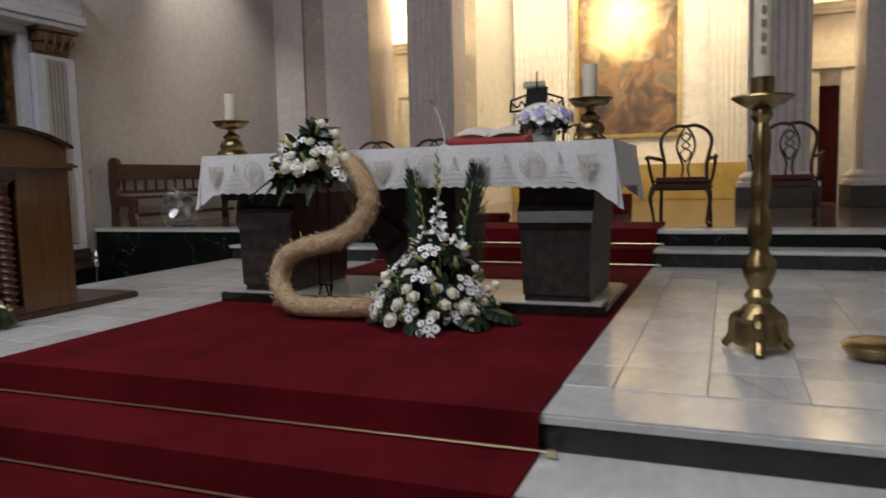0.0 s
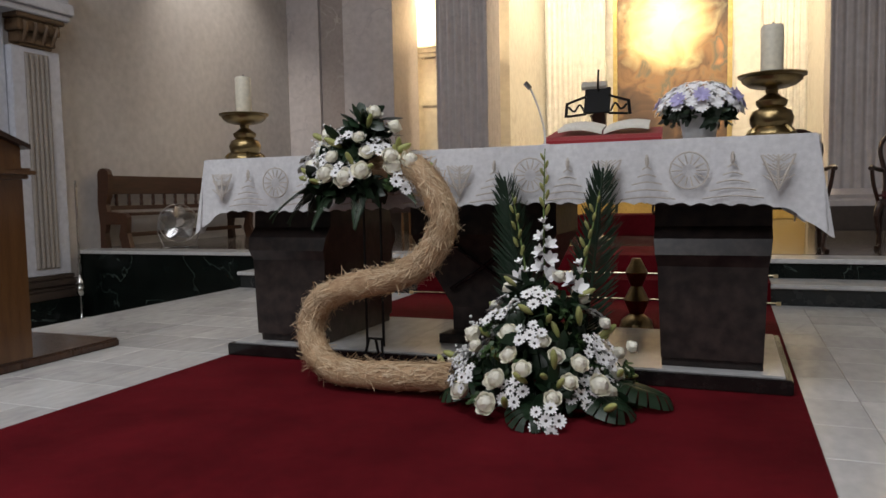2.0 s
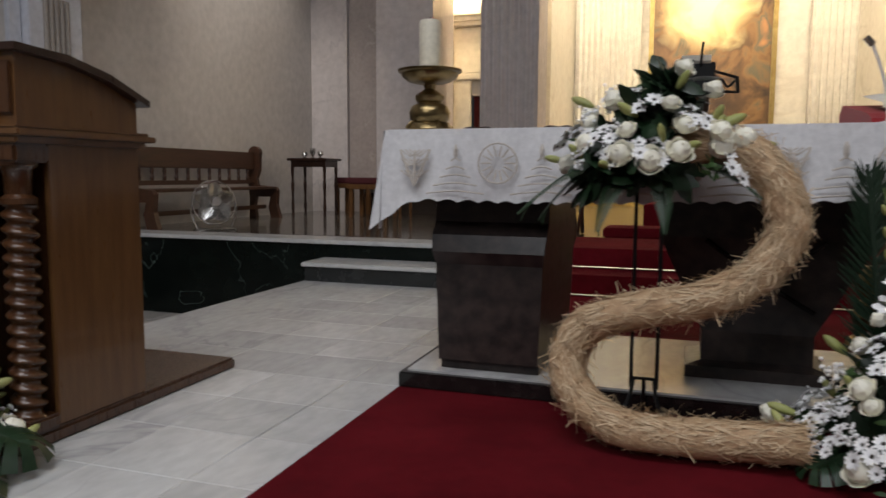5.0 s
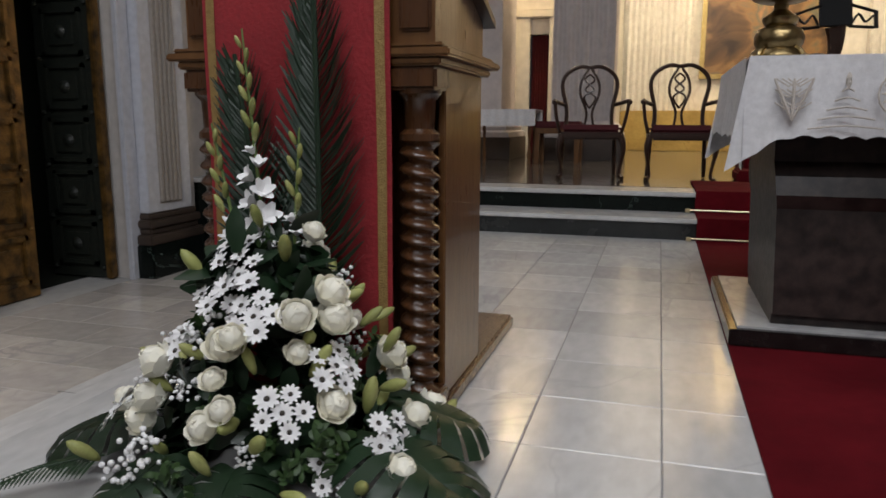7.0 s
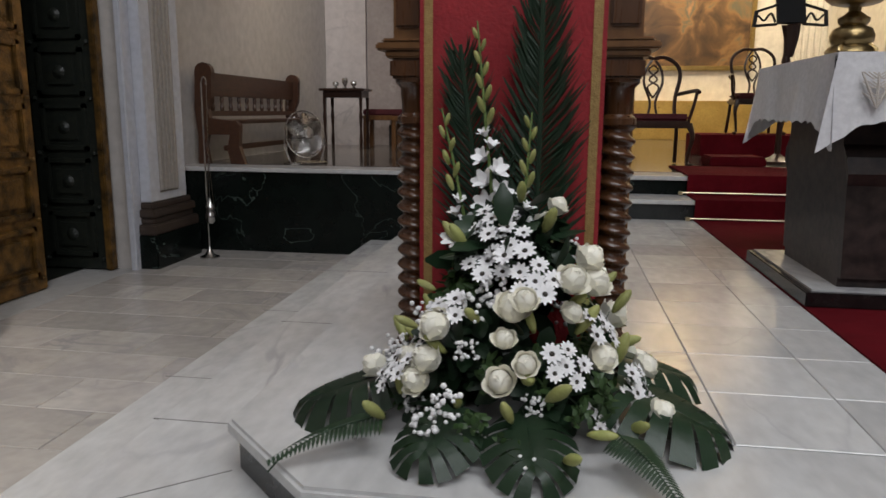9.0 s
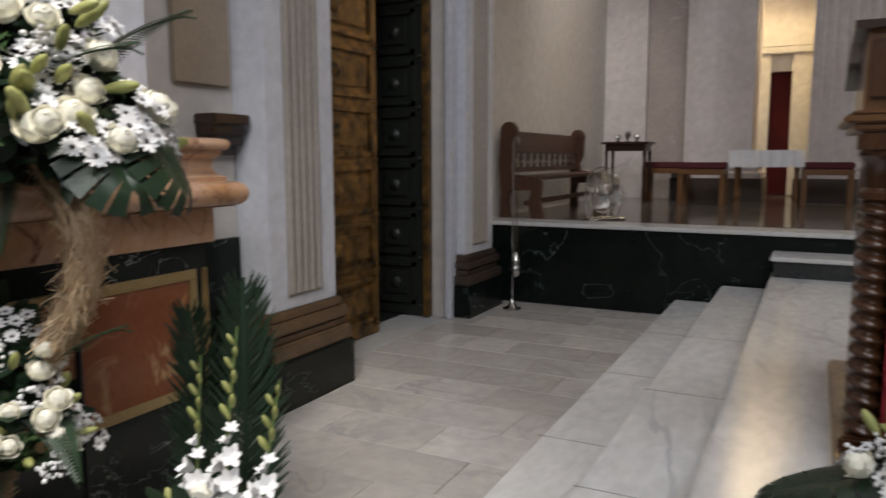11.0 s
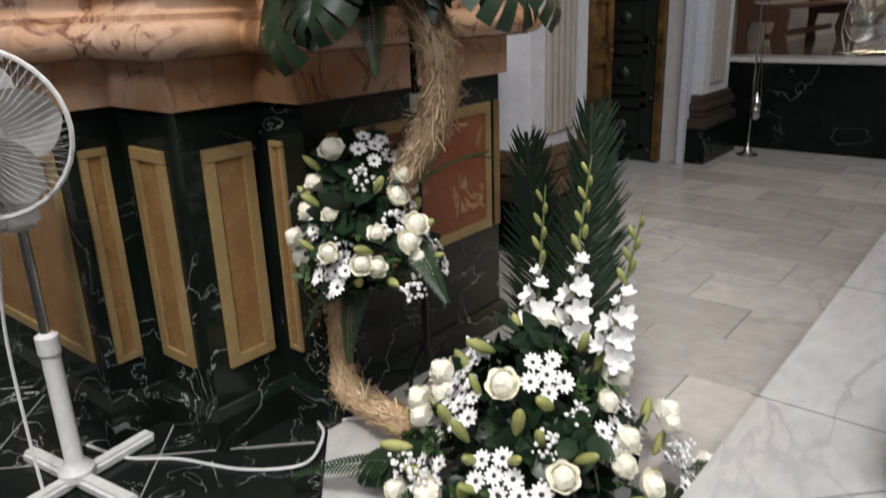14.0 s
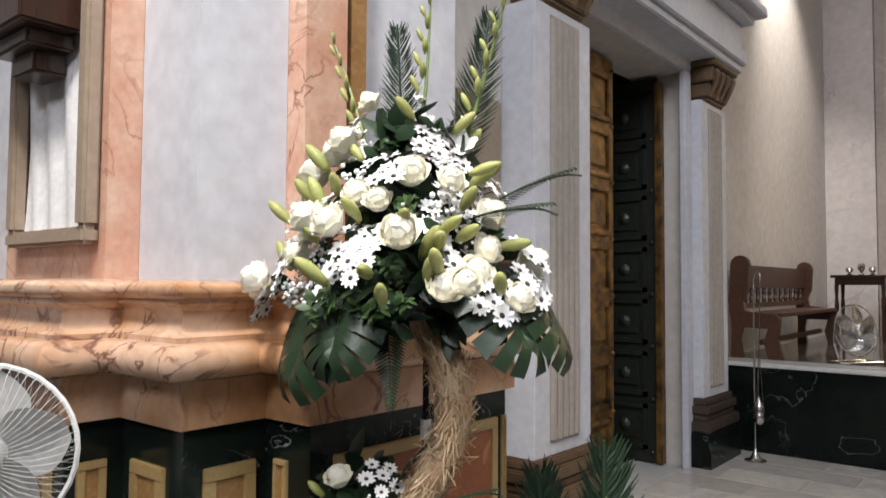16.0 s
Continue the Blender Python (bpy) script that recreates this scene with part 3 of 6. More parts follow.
def inset(path, d):
    bm = B()
    sweep_mould(bm, path, [(d, 0.0), (d, 1.0)])
    n = len(path)
    bm.verts.ensure_lookup_table()
    out = [tuple(bm.verts[2 * i].co.xy) for i in range(n)]
    bm.free()
    return out


structure("pier_dado", prism(B(), PIER + CLOSE, -0.03, 1.205), BLACK, "black veined marble lower part of the corner pier")
structure("pier_plinth", sweep_mould(B(), PIER, [(0.0, -0.03), (0.03, -0.03), (0.03, 0.10), (0.012, 0.13), (0.0, 0.135)]), BLACK, "black marble skirting of the corner pier")
structure("pier_band", prism(B(), inset(PIER, 0.03) + CLOSE, 1.207, 1.365), AMBER, "amber marble band above the black panels")
prof = [(0.03, 1.366), (0.10, 1.367)]
for k in range(9):
    a = math.pi * (k / 8 - 0.5)
    prof.append((0.095 + 0.05 * math.cos(a), 1.425 + 0.055 * math.sin(a)))
prof += [(0.075, 1.482), (0.075, 1.50), (0.045, 1.515), (0.03, 1.545), (0.035, 1.58), (0.06, 1.60), (0.06, 1.615)]
for k in range(6):
    a = math.pi * (k / 5 - 0.5)
    prof.append((0.065 + 0.025 * math.cos(a), 1.645 + 0.027 * math.sin(a)))
prof += [(0.03, 1.675), (-0.06, 1.68), (-0.3, 1.68)]
structure("pier_moulding", sweep_mould(B(), PIER, prof), AMBER, "rounded amber marble moulding round the pier", "edges")
structure("pier_shaft", prism(B(), [(-8.98, 2.1), (-8.62, 2.1), (-8.62, 2.46), (-8.98, 2.46)], 1.66, 9.0), GREYSTONE, "pale painted corner shaft of the pier")
structure("pier_pink_south", prism(B(), [(-9.85, 1.98), (-8.985, 1.98), (-8.985, 2.6), (-9.85, 2.6)], 1.66, 9.0), PINK, "rose marble facing of the pier")
structure("pier_pink_east", prism(B(), [(-9.0, 2.462), (-8.52, 2.462), (-8.52, 2.66), (-9.0, 2.66)], 1.66, 9.0), PINK, "rose marble facing of the pier")
structure("wall_pier_left", prism(B(), [(-12.3, 2.1), (-9.855, 2.1), (-9.855, 2.6), (-12.3, 2.6)], 1.66, 9.0), GREYSTONE, "pale wall beside the pier")
structure("wall_pier_east", prism(B(), [(-9.0, 2.665), (-8.62, 2.665), (-8.62, 3.44), (-9.0, 3.44)], 1.66, 9.0), GREYSTONE, "pale wall panel above the pier moulding")
structure("pier_brown_strip", box(B(), -8.63, -8.54, 2.70, 2.78, 1.66, 9.0), PANEL, "narrow brown marble strip")


def inlay(x0, y0, x1, y1, z0, z1, material, label):
    """A framed stone panel set on an upright face, from (x0, y0) to (x1, y1) in plan; the face looks to the right of that way."""
    L = math.hypot(x1 - x0, y1 - y0)
    th = thing("stone_panel", label, "panel", x0, y0, z0, math.degrees(math.atan2(y1 - y0, x1 - x0)), "inlaid panels of the pier")
    h, f = z1 - z0, min(0.045, L * 0.28)
    part("field", box(B(), f * 0.8, L - f * 0.8, -0.006, 0.02, f * 0.8, h - f * 0.8), material, th)
    for a in ((0, L, 0, f), (0, L, h - f, h)):
        part("border", box(B(), a[0], a[1], -0.014, 0.02, a[2], a[3], 0.003), BORDER, th, "pale gold border")
    for a in ((0, f), (L - f, L)):
        part("border", box(B(), a[0], a[1], -0.014, 0.02, f, h - f, 0.003), BORDER, th, "pale gold border")


inlay(-10.15, 1.86, -9.06, 1.86, 0.27, 1.07, PANEL, "wide ochre marble panel with pale gold border")
inlay(-8.98, 1.90, -8.98, 2.0, 0.27, 1.07, PANEL, "narrow ochre strip panel on the black pier")
inlay(-8.91, 2.06, -8.70, 2.06, 0.27, 1.07, PANEL, "upright ochre marble panel with pale gold border")
inlay(-8.60, 2.13, -8.60, 2.33, 0.27, 1.07, PANEL, "upright ochre marble panel with pale gold border")
inlay(-8.55, 2.38, -8.48, 2.38, 0.27, 1.07, PANEL, "narrow ochre strip panel on the black pier")
inlay(-8.37, 2.48, -8.37, 3.43, 0.52, 1.09, PANELRED, "wide red-brown marble panel with gold border")
inlay(-8.37, 3.465, -8.37, 3.495, 0.52, 1.09, PANEL, "narrow ochre strip panel on the black pier")


def niche():
    th = thing("framed_niche", "tall bronze-framed niche with white drapery and a dark carved bracket", "niche", -9.36, 1.975, 1.8)
    part("drapery", niche_cloth(), CLOTH, th, "white satin drapery", True)
    for a in ((-0.34, 0.34, 0.0, 0.06), (-0.34, 0.34, 2.4, 2.46)):
        part("frame_rail", box(B(), a[0], a[1], -0.06, 0.0, a[2], a[3], 0.012), PLAQUE, th)
    for a in ((-0.34, -0.27), (0.27, 0.34)):
        part("frame_stile", box(B(), a[0], a[1], -0.06, 0.0, 0.06, 2.4, 0.012), PLAQUE, th)
    bm = B()
    for o, z0, z1 in ((0.10, 0.62, 0.70), (0.16, 0.70, 0.76), (0.22, 0.76, 0.90), (0.17, 0.90, 0.95)):
        box(bm, -o, o, -0.06 - o * 0.8, -0.02, z0, z1, 0.01)
    part("bracket", bm, WOODDARK, th, "dark carved wooden bracket")
    bm = B()
    for x in (-0.15, -0.05, 0.05, 0.15):
        lathe(bm, [(0.018, 0), (0.026, 0.03), (0.014, 0.08), (0.022, 0.2), (0.012, 0.3), (0.02, 0.36)], 10, x, -0.15, 0.95)
    box(bm, -0.19, 0.19, -0.2, -0.02, 1.31, 1.38, 0.01)
    part("gallery", bm, WOODDARK, th, "dark carved gallery")


def niche_cloth():
    bm = B()
    n, m = 24, 20
    g = [[bm.verts.new((-0.27 + 0.54 * i / n, -0.012 + 0.012 * math.sin(i * 0.9 + j * 0.55), 0.06 + 2.34 * j / m)) for i in range(n + 1)] for j in range(m + 1)]
    for j in range(m):
        for i in range(n):
            bm.faces.new((g[j][i], g[j][i + 1], g[j + 1][i + 1], g[j + 1][i]))
    return bm


niche()


PLAQUEDARK = mat("golden_brown_stone", (0.16, 0.095, 0.05), 0.45, second=(0.09, 0.055, 0.03), scale=12, bump=0.4, bump_scale=50)


def wall_pilaster(y0, y1, xf, label):
    """Door pilaster: pale stone with a fluted taupe centre, moulded base on a dark block, carved capital."""
    th = thing("door_pilaster", label, "pilaster", WX, (y0 + y1) / 2, 0, 0, "pilasters of the west door")
    w, d = (y1 - y0) / 2, xf - WX
    part("shaft", box(B(), 0.0, d, -w, w, 0.62, 3.42, 0.008), GREYSTONE, th)
    k = 5
    c = w * 0.5
    for i in range(k):
        y = -c + (2 * c) * (i + 0.5) / k
        part("reed", tube(B(), [(d + 0.002, y, 0.72), (d + 0.002, y, 3.34)], c / k * 0.78, 8, 1), FLUTE, th, "taupe reed")
    part("fluting_ground", box(B(), d - 0.01, d + 0.004, -c, c, 0.7, 3.36), FLUTE, th)
    bm = B()
    for o, z0, z1 in ((0.03, 0.56, 0.62), (0.06, 0.48, 0.56), (0.04, 0.42, 0.48), (0.08, 0.32, 0.42)):
        box(bm, 0.0, d + o, -w - o, w + o, z0, z1, 0.012)
    part("base_moulding", bm, DARKSTONE if y0 > 7 else PLAQUEDARK, th, "brown marble base moulding")
    part("base_block", box(B(), 0.0, d + 0.09, -w - 0.09, w + 0.09, -0.012, 0.32, 0.01), GREEN, th, "black marble base block")
    bm = B()
    for o, z0, z1 in ((0.02, 3.42, 3.46), (0.05, 3.46, 3.60), (0.09, 3.60, 3.74), (0.13, 3.74, 3.80)):
        box(bm, 0.0, d + o, -w * 0.6 - o, w * 0.6 + o, z0, z1, 0.012)
    for y in (-0.6, -0.2, 0.2, 0.6):
        tube(bm, [(d + 0.03, y * w, 3.47), (d + 0.09, y * w, 3.58), (d + 0.12, y * w * 1.1, 3.68), (d + 0.08, y * w, 3.7)], 0.025, 6, 3)
    part("capital", bm, PLAQUEDARK, th, "brown carved capital")


wall_pilaster(4.50, 5.20, -8.85, "pale door pilaster with reeded taupe centre and brown base")
wall_pilaster(7.56, 8.24, -8.95, "pale door pilaster with reeded taupe centre and brown base")
bm = B()
for o, z0, z1 in ((0.30, 3.80, 3.88), (0.34, 3.88, 4.02), (0.30, 4.02, 4.30), (0.40, 4.30, 4.38), (0.50, 4.38, 4.48)):
    box(bm, WX, WX + o, 4.4 - (o - 0.3), 8.3 + (o - 0.3), z0, z1, 0.012)
structure("door_entablature", bm, GREYSTONE, "blue-grey stone entablature over the west door")
bm = B()
box(bm, WX - 0.0, WX + 0.06, D0 - 0.02, D0 + 0.12, -0.01, DH, 0.01)
box(bm, WX - 0.0, WX + 0.06, D1 - 0.10, D1 + 0.05, -0.01, DH, 0.01)
box(bm, WX - 0.0, WX + 0.06, D0 - 0.02, D1 + 0.05, DH, DH + 0.14, 0.01)
structure("door_frame", bm, GREYSTONE, "pale moulded frame round the west door", category="door frame")


def door_leaf(name, x, y, rz, w, h, material, panel_mat, label):
    """A carved door leaf of stacked square panels; hinge at the origin, leaf along local x, face to local -y."""
    th = thing(name, label, "door", x, y, 0.0, rz)
    part("leaf", box(B(), 0, w, 0.0, 0.06, 0.0, h, 0.006), material, th)
    n = 7
    for i in range(n):
        z0, z1 = 0.12 + i * (h - 0.2) / n, 0.05 + (i + 1) * (h - 0.2) / n
        bm = B()
        for a in ((0.10, w - 0.10, z0, z0 + 0.05), (0.10, w - 0.10, z1 - 0.05, z1), (0.10, 0.15, z0, z1), (w - 0.15, w - 0.10, z0, z1)):
            box(bm, a[0], a[1], -0.03, 0.0, a[2], a[3], 0.008)
        part("panel_frame", bm, panel_mat, th)
        bm = box(B(), 0.19, w - 0.19, -0.022, 0.0, z0 + 0.09, z1 - 0.09, 0.012)
        ros = lathe(B(), [(0.055, 0.0), (0.06, 0.012), (0.03, 0.03), (0.005, 0.036)], 10)
        ros.transform(Matrix.Translation((w / 2, -0.02, (z0 + z1) / 2)) @ Matrix.Rotation(radians(90), 4, "X"))
        me = bpy.data.meshes.new("tmp")
        ros.to_mesh(me)
        ros.free()
        bm.from_mesh(me)
        bpy.data.meshes.remove(me)
        part("panel", bm, panel_mat, th)
    for i in range(n + 1):
        for xx in (0.05, w - 0.05):
            part("stud", lathe(B(), [(0.02, -0.015), (0.02, 0.0), (0.012, 0.012), (0.004, 0.016)], 8, xx, -0.012, 0.1 + i * (h - 0.2) / n), panel_mat, th)
    return th


door_leaf("door_1", -9.40, 5.32, 90, 1.33, 3.64, GOLDWOOD, GOLDWOOD, "closed carved and gilded wooden door leaf")
door_leaf("door_2", -9.98, 7.40, 0, 0.66, 3.66, BLACKWOOD_AND_SHADE, BLACKWOOD_AND_SHADE, "open black-green carved door leaf")
structure("door_lining", box(B(), -9.33, -9.27, 7.36, 7.46, 0.0, 3.6, 0.01), GOLDWOOD, "narrow brown and gilt wooden door lining")
tagged(part("wall_plaque", box(B(), WX, WX + 0.03, 4.02, 4.47, 2.0, 2.8, 0.012), PLAQUE), "brown stone plaque fixed to the white wall", "plaque")
bm = B()
for o, z0, z1 in ((0.05, 1.60, 1.66), (0.10, 1.66, 1.72), (0.13, 1.72, 1.78), (0.17, 1.78, 1.84)):
    box(bm, WX, WX + o, 4.22 - o / 4, 4.47, z0, z1, 0.008)
tagged(part("wall_shelf", bm, WOODDARK), "dark brown moulded shelf on the white wall", "shelf")

# ---------------------------------------------------------------- altar
altar = thing("altar", "stone altar of dark granite blocks on a low marble plinth", "altar", -2.33, 5.0, 0.542)
part("plinth", box(B(), -1.62, 1.62, -0.02, 1.15, 0.0, 0.075, 0.006), GRANITEDARK, altar, "polished black plinth edge")
part("plinth_top", box(B(), -1.585, 1.585, 0.015, 1.115, 0.075, 0.085), MARBLE, altar, "white marble plinth top")


def altar_leg(cx, w):
    # upper half a bowed scroll, lower half a flat block
    outline = [(0.10, 0.085), (0.10, 0.13), (0.06, 0.135), (0.06, 0.60), (0.03, 0.66), (0.05, 0.74), (0.11, 0.80), (0.12, 0.90), (0.06, 0.99), (0.03, 1.04), (0.03, 1.14)]
    back = [(1.02 - y + 0.05, z) for y, z in outline][::-1]
    bm = extrude_x(B(), outline + back, cx - w / 2, cx + w / 2)
    for v in bm.verts:
        u = min(1.0, max(0.0, (v.co.z - 0.45) / 0.3))
        v.co.x += math.copysign(0.035 * u * u * (3 - 2 * u), v.co.x - cx)
    part("leg", bm, GRANITE, altar, "brown-black granite support")


altar_leg(-1.2, 0.48)
altar_leg(1.25, 0.48)
bm = B()
n = 4
rings = [[bm.verts.new((sx * w, 0.52 + sy * d, z)) for sx, sy in ((-1, -1), (1, -1), (1, 1), (-1, 1))] for w, d, z in ((0.31, 0.2, 0.085), (0.31, 0.2, 0.14), (0.24, 0.14, 0.16), (0.24, 0.14, 0.3), (0.44, 0.3, 0.75), (0.44, 0.3, 1.14))]
for a, b in zip(rings, rings[1:]):
    for k in range(4):
        bm.faces.new((a[k], a[(k + 1) % 4], b[(k + 1) % 4], b[k]))
bm.faces.new(rings[0][::-1])
bm.faces.new(rings[-1])
part("leg", bm, GRANITE, altar, "tapered central granite support")
for s in (-1, 1):
    part("carving", tube(B(), [(-0.22 * s, 0.30, 0.42), (0.0, 0.265, 0.56), (0.24 * s, 0.21, 0.74)], 0.012, 6, 2), GRANITEDARK, altar)
part("tabletop", box(B(), -1.58, 1.58, -0.12, 1.1, 1.14, 1.205, 0.012), GRANITEDARK, altar)


def altar_cloth():
    th = thing("altar_cloth", "white linen altar cloth with beige embroidery and scalloped hem", "tablecloth", -2.30, 4.86, 1.752)
    hx, d = 1.66, 1.26
    part("top", box(B(), -hx, hx, 0.0, d, -0.004, 0.012, 0.005), CLOTH, th)

    def hang(path, drop):
        """Cloth hanging along a plan path with soft folds; drop(s) gives its length."""
        bm = B()
        n, m = 220, 14
        L = [0.0]
        P = [Vector(p) for p in path]
        for a, b in zip(P, P[1:]):
            L.append(L[-1] + (b - a).length)
        rows = []
        for i in range(n + 1):
            s = L[-1] * i / n
            k = max(j for j in range(len(P) - 1) if L[j] <= s + 1e-9)
            p = P[k].lerp(P[k + 1], (s - L[k]) / (L[k + 1] - L[k]))
            t = (P[k + 1] - P[k]).normalized()
            o = Vector((t.y, -t.x, 0))
            dd = drop(s, L[-1]) - 0.014 * abs(math.sin(s * 36.0))
            col = []
            for j in range(m + 1):
                v = j / m
                fold = 0.016 * v * math.sin(s * 9.0 + 0.6 * math.sin(s * 3.1)) + 0.008 * v * math.sin(s * 23.0 + 1)
                edge = 0.05 * v
                e = min(s, L[-1] - s)
                flare = t * (0.07 * v * math.exp(-(e / 0.12) ** 2) * (1 if s > L[-1] / 2 else -1))
                col.append(bm.verts.new(p + flare + o * (0.012 + fold + edge * 0.4) + Vector((0, 0, 0.008 - dd * v))))
            rows.append(col)
        for a, b in zip(rows, rows[1:]):
            for j in range(m):
                bm.faces.new((a[j], b[j], b[j + 1], a[j + 1]))
        return bm

    def long_drop(s, total):
        e = min(s, total - s)
        return 0.31 + 0.14 * math.exp(-(e / 0.10) ** 2) + 0.012 * math.sin(s * 2.3)

    part("front_fall", hang([(-hx, 0, 0), (hx, 0, 0)], long_drop), CLOTH, th, "", True)
    part("side_fall", hang([(-hx, d, 0), (-hx, 0, 0)], long_drop), CLOTH, th, "", True)
    part("side_fall", hang([(hx, 0, 0), (hx, d, 0)], long_drop), CLOTH, th, "", True)
    part("back_fall", hang([(hx, d, 0), (-hx, d, 0)], long_drop), CLOTH, th, "", True)

    def flat(bm, x, z, r, y):
        bmesh.ops.create_circle(bm, cap_ends=True, segments=10, radius=r, matrix=Matrix.Translation((x, y, z)) @ Matrix.Rotation(radians(90), 4, "X"))

    def motif(kind, cx):
        bm = B()
        y = -0.052
        tilt = lambda z: y + 0.07 * z
        if kind == "rosette":
            for k in range(14):
                a = 2 * math.pi * k / 14
                tube(bm, [(cx + 0.03 * math.cos(a), tilt(-0.13), -0.14 + 0.03 * math.sin(a)), (cx + 0.075 * math.cos(a), tilt(-0.13), -0.14 + 0.075 * math.sin(a))], 0.0035, 5, 1)
            tube(bm, [(cx + 0.085 * math.cos(2 * math.pi * k / 16), tilt(-0.13), -0.14 + 0.085 * math.sin(2 * math.pi * k / 16)) for k in range(17)], 0.004, 5, 1)
        elif kind == "leaf":
            for s in (-1, 0, 1):
                tube(bm, [(cx, tilt(-0.24), -0.24), (cx + 0.035 * s, tilt(-0.16), -0.16), (cx + 0.07 * s, tilt(-0.06), -0.08)], lambda t: 0.003 + 0.004 * math.sin(t * 3), 5, 4)
                for h in (-0.2, -0.15, -0.11):
                    tube(bm, [(cx + 0.02 * s, tilt(h), h), (cx + 0.02 * s + 0.045, tilt(h), h + 0.03)], 0.0032, 5, 1)
                    tube(bm, [(cx + 0.02 * s, tilt(h), h), (cx + 0.02 * s - 0.045, tilt(h), h + 0.03)], 0.0032, 5, 1)
        else:
            for k in range(5):
                z = -0.27 + 0.035 * k
                w = 0.13 * (1 - k / 5.5) ** 1.4
                tube(bm, [(cx - w, tilt(z), z), (cx, tilt(z), z + 0.012), (cx + w, tilt(z), z)], 0.0035, 5, 3)
            tube(bm, [(cx, tilt(-0.12), -0.12), (cx, tilt(-0.07), -0.06)], lambda t: 0.004 + 0.007 * math.sin(t * 3.1), 6, 3)
        part("embroidery", bm, LACE, th, "raised beige embroidery")["kind"] = "stuff"

    kinds = ["leaf", "peak", "rosette", "peak"]
    for i in range(17):
        motif(kinds[i % 4], -1.5 + i * 3.0 / 16)
    return th


altar_cloth()


def candlestick(x, y, z, label):
    th = thing("altar_candlestick", label, "candlestick", x, y, z)
    part("foot", lathe(B(), [(0.105, 0.0), (0.112, 0.012), (0.100, 0.035), (0.085, 0.045), (0.095, 0.065), (0.098, 0.09), (0.085, 0.12), (0.055, 0.135), (0.068, 0.15), (0.07, 0.168), (0.045, 0.185), (0.026, 0.20), (0.03, 0.222)], 24), BRASS, th, "", "edges")
    part("dish", lathe(B(), [(0.03, 0.22), (0.07, 0.226), (0.105, 0.236), (0.132, 0.258), (0.135, 0.272), (0.15, 0.278), (0.152, 0.288), (0.14, 0.291), (0.06, 0.286), (0.0, 0.286)], 28), BRASS, th, "", "edges")
    part("candle", lathe(B(), [(0.049, 0.286), (0.050, 0.5), (0.045, 0.515), (0.03, 0.51), (0.004, 0.505)], 24), WAX, th, "thick cream wax candle", "edges")
    part("wick", tube(B(), [(0, 0, 0.50), (0.003, 0, 0.53)], 0.003, 5, 1), IRON, th)
    for k in range(4):
        a = math.pi / 4 + k * math.pi / 2
        part("claw", tube(B(), [(0.075 * math.cos(a), 0.075 * math.sin(a), 0.05), (0.105 * math.cos(a), 0.105 * math.sin(a), 0.03), (0.118 * math.cos(a), 0.118 * math.sin(a), 0.012)], 0.011, 6, 3), BRASS, th)


candlestick(-3.83, 5.08, 1.764, "brass candlestick with a wide dish and cream candle")
candlestick(-0.82, 5.03, 1.764, "brass candlestick with a wide dish and tall cream candle")


def book():
    th = thing("altar_book", "open book with red cover resting on a red cushion", "book", -1.66, 5.45, 1.764, 4)
    bm = extrude_x(B(), [(-0.22, 0.0), (0.26, 0.0), (0.27, 0.09), (0.22, 0.13), (-0.16, 0.065), (-0.22, 0.04)], -0.31, 0.31)
    part("cushion", bm, REDCLOTH, th, "red cushion")
    for s in (-1, 1):
        bm = B()
        n = 8
        lo = [bm.verts.new((s * (0.005 + 0.24 * i / n), -0.13, 0.095 + 0.035 * math.sin(i / n * 2.4) * (1 - 0.3 * i / n))) for i in range(n + 1)]
        hi = [bm.verts.new((s * (0.005 + 0.24 * i / n), 0.17, 0.15 + 0.035 * math.sin(i / n * 2.4) * (1 - 0.3 * i / n))) for i in range(n + 1)]
        lo2 = [bm.verts.new(v.co - Vector((0, 0, 0.022))) for v in lo]
        for i in range(n):
            bm.faces.new((lo[i], lo[i + 1], hi[i + 1], hi[i]))
            bm.faces.new((lo2[i], lo2[i + 1], lo[i + 1], lo[i]))
        part("page", bm, PAPER, th, "open cream pages", True)


book()


def microphone(x, y, z):
    th = thing("microphone", "slim pale gooseneck microphone on the altar cloth", "microphone", x, y, z)
    part("base", lathe(B(), [(0.045, 0), (0.045, 0.012), (0.012, 0.02)], 16), CLOTH, th)
    part("neck", tube(B(), [(0, 0, 0.015), (-0.005, 0, 0.10), (-0.035, -0.01, 0.22), (-0.075, -0.02, 0.32)], 0.006, 6, 5), PLASTIC, th)
    part("head", tube(B(), [(-0.073, -0.02, 0.315), (-0.10, -0.025, 0.345)], 0.014, 8, 1), SILVER, th)


microphone(-1.92, 5.10, 1.764)

# ---------------------------------------------------------------- lectern


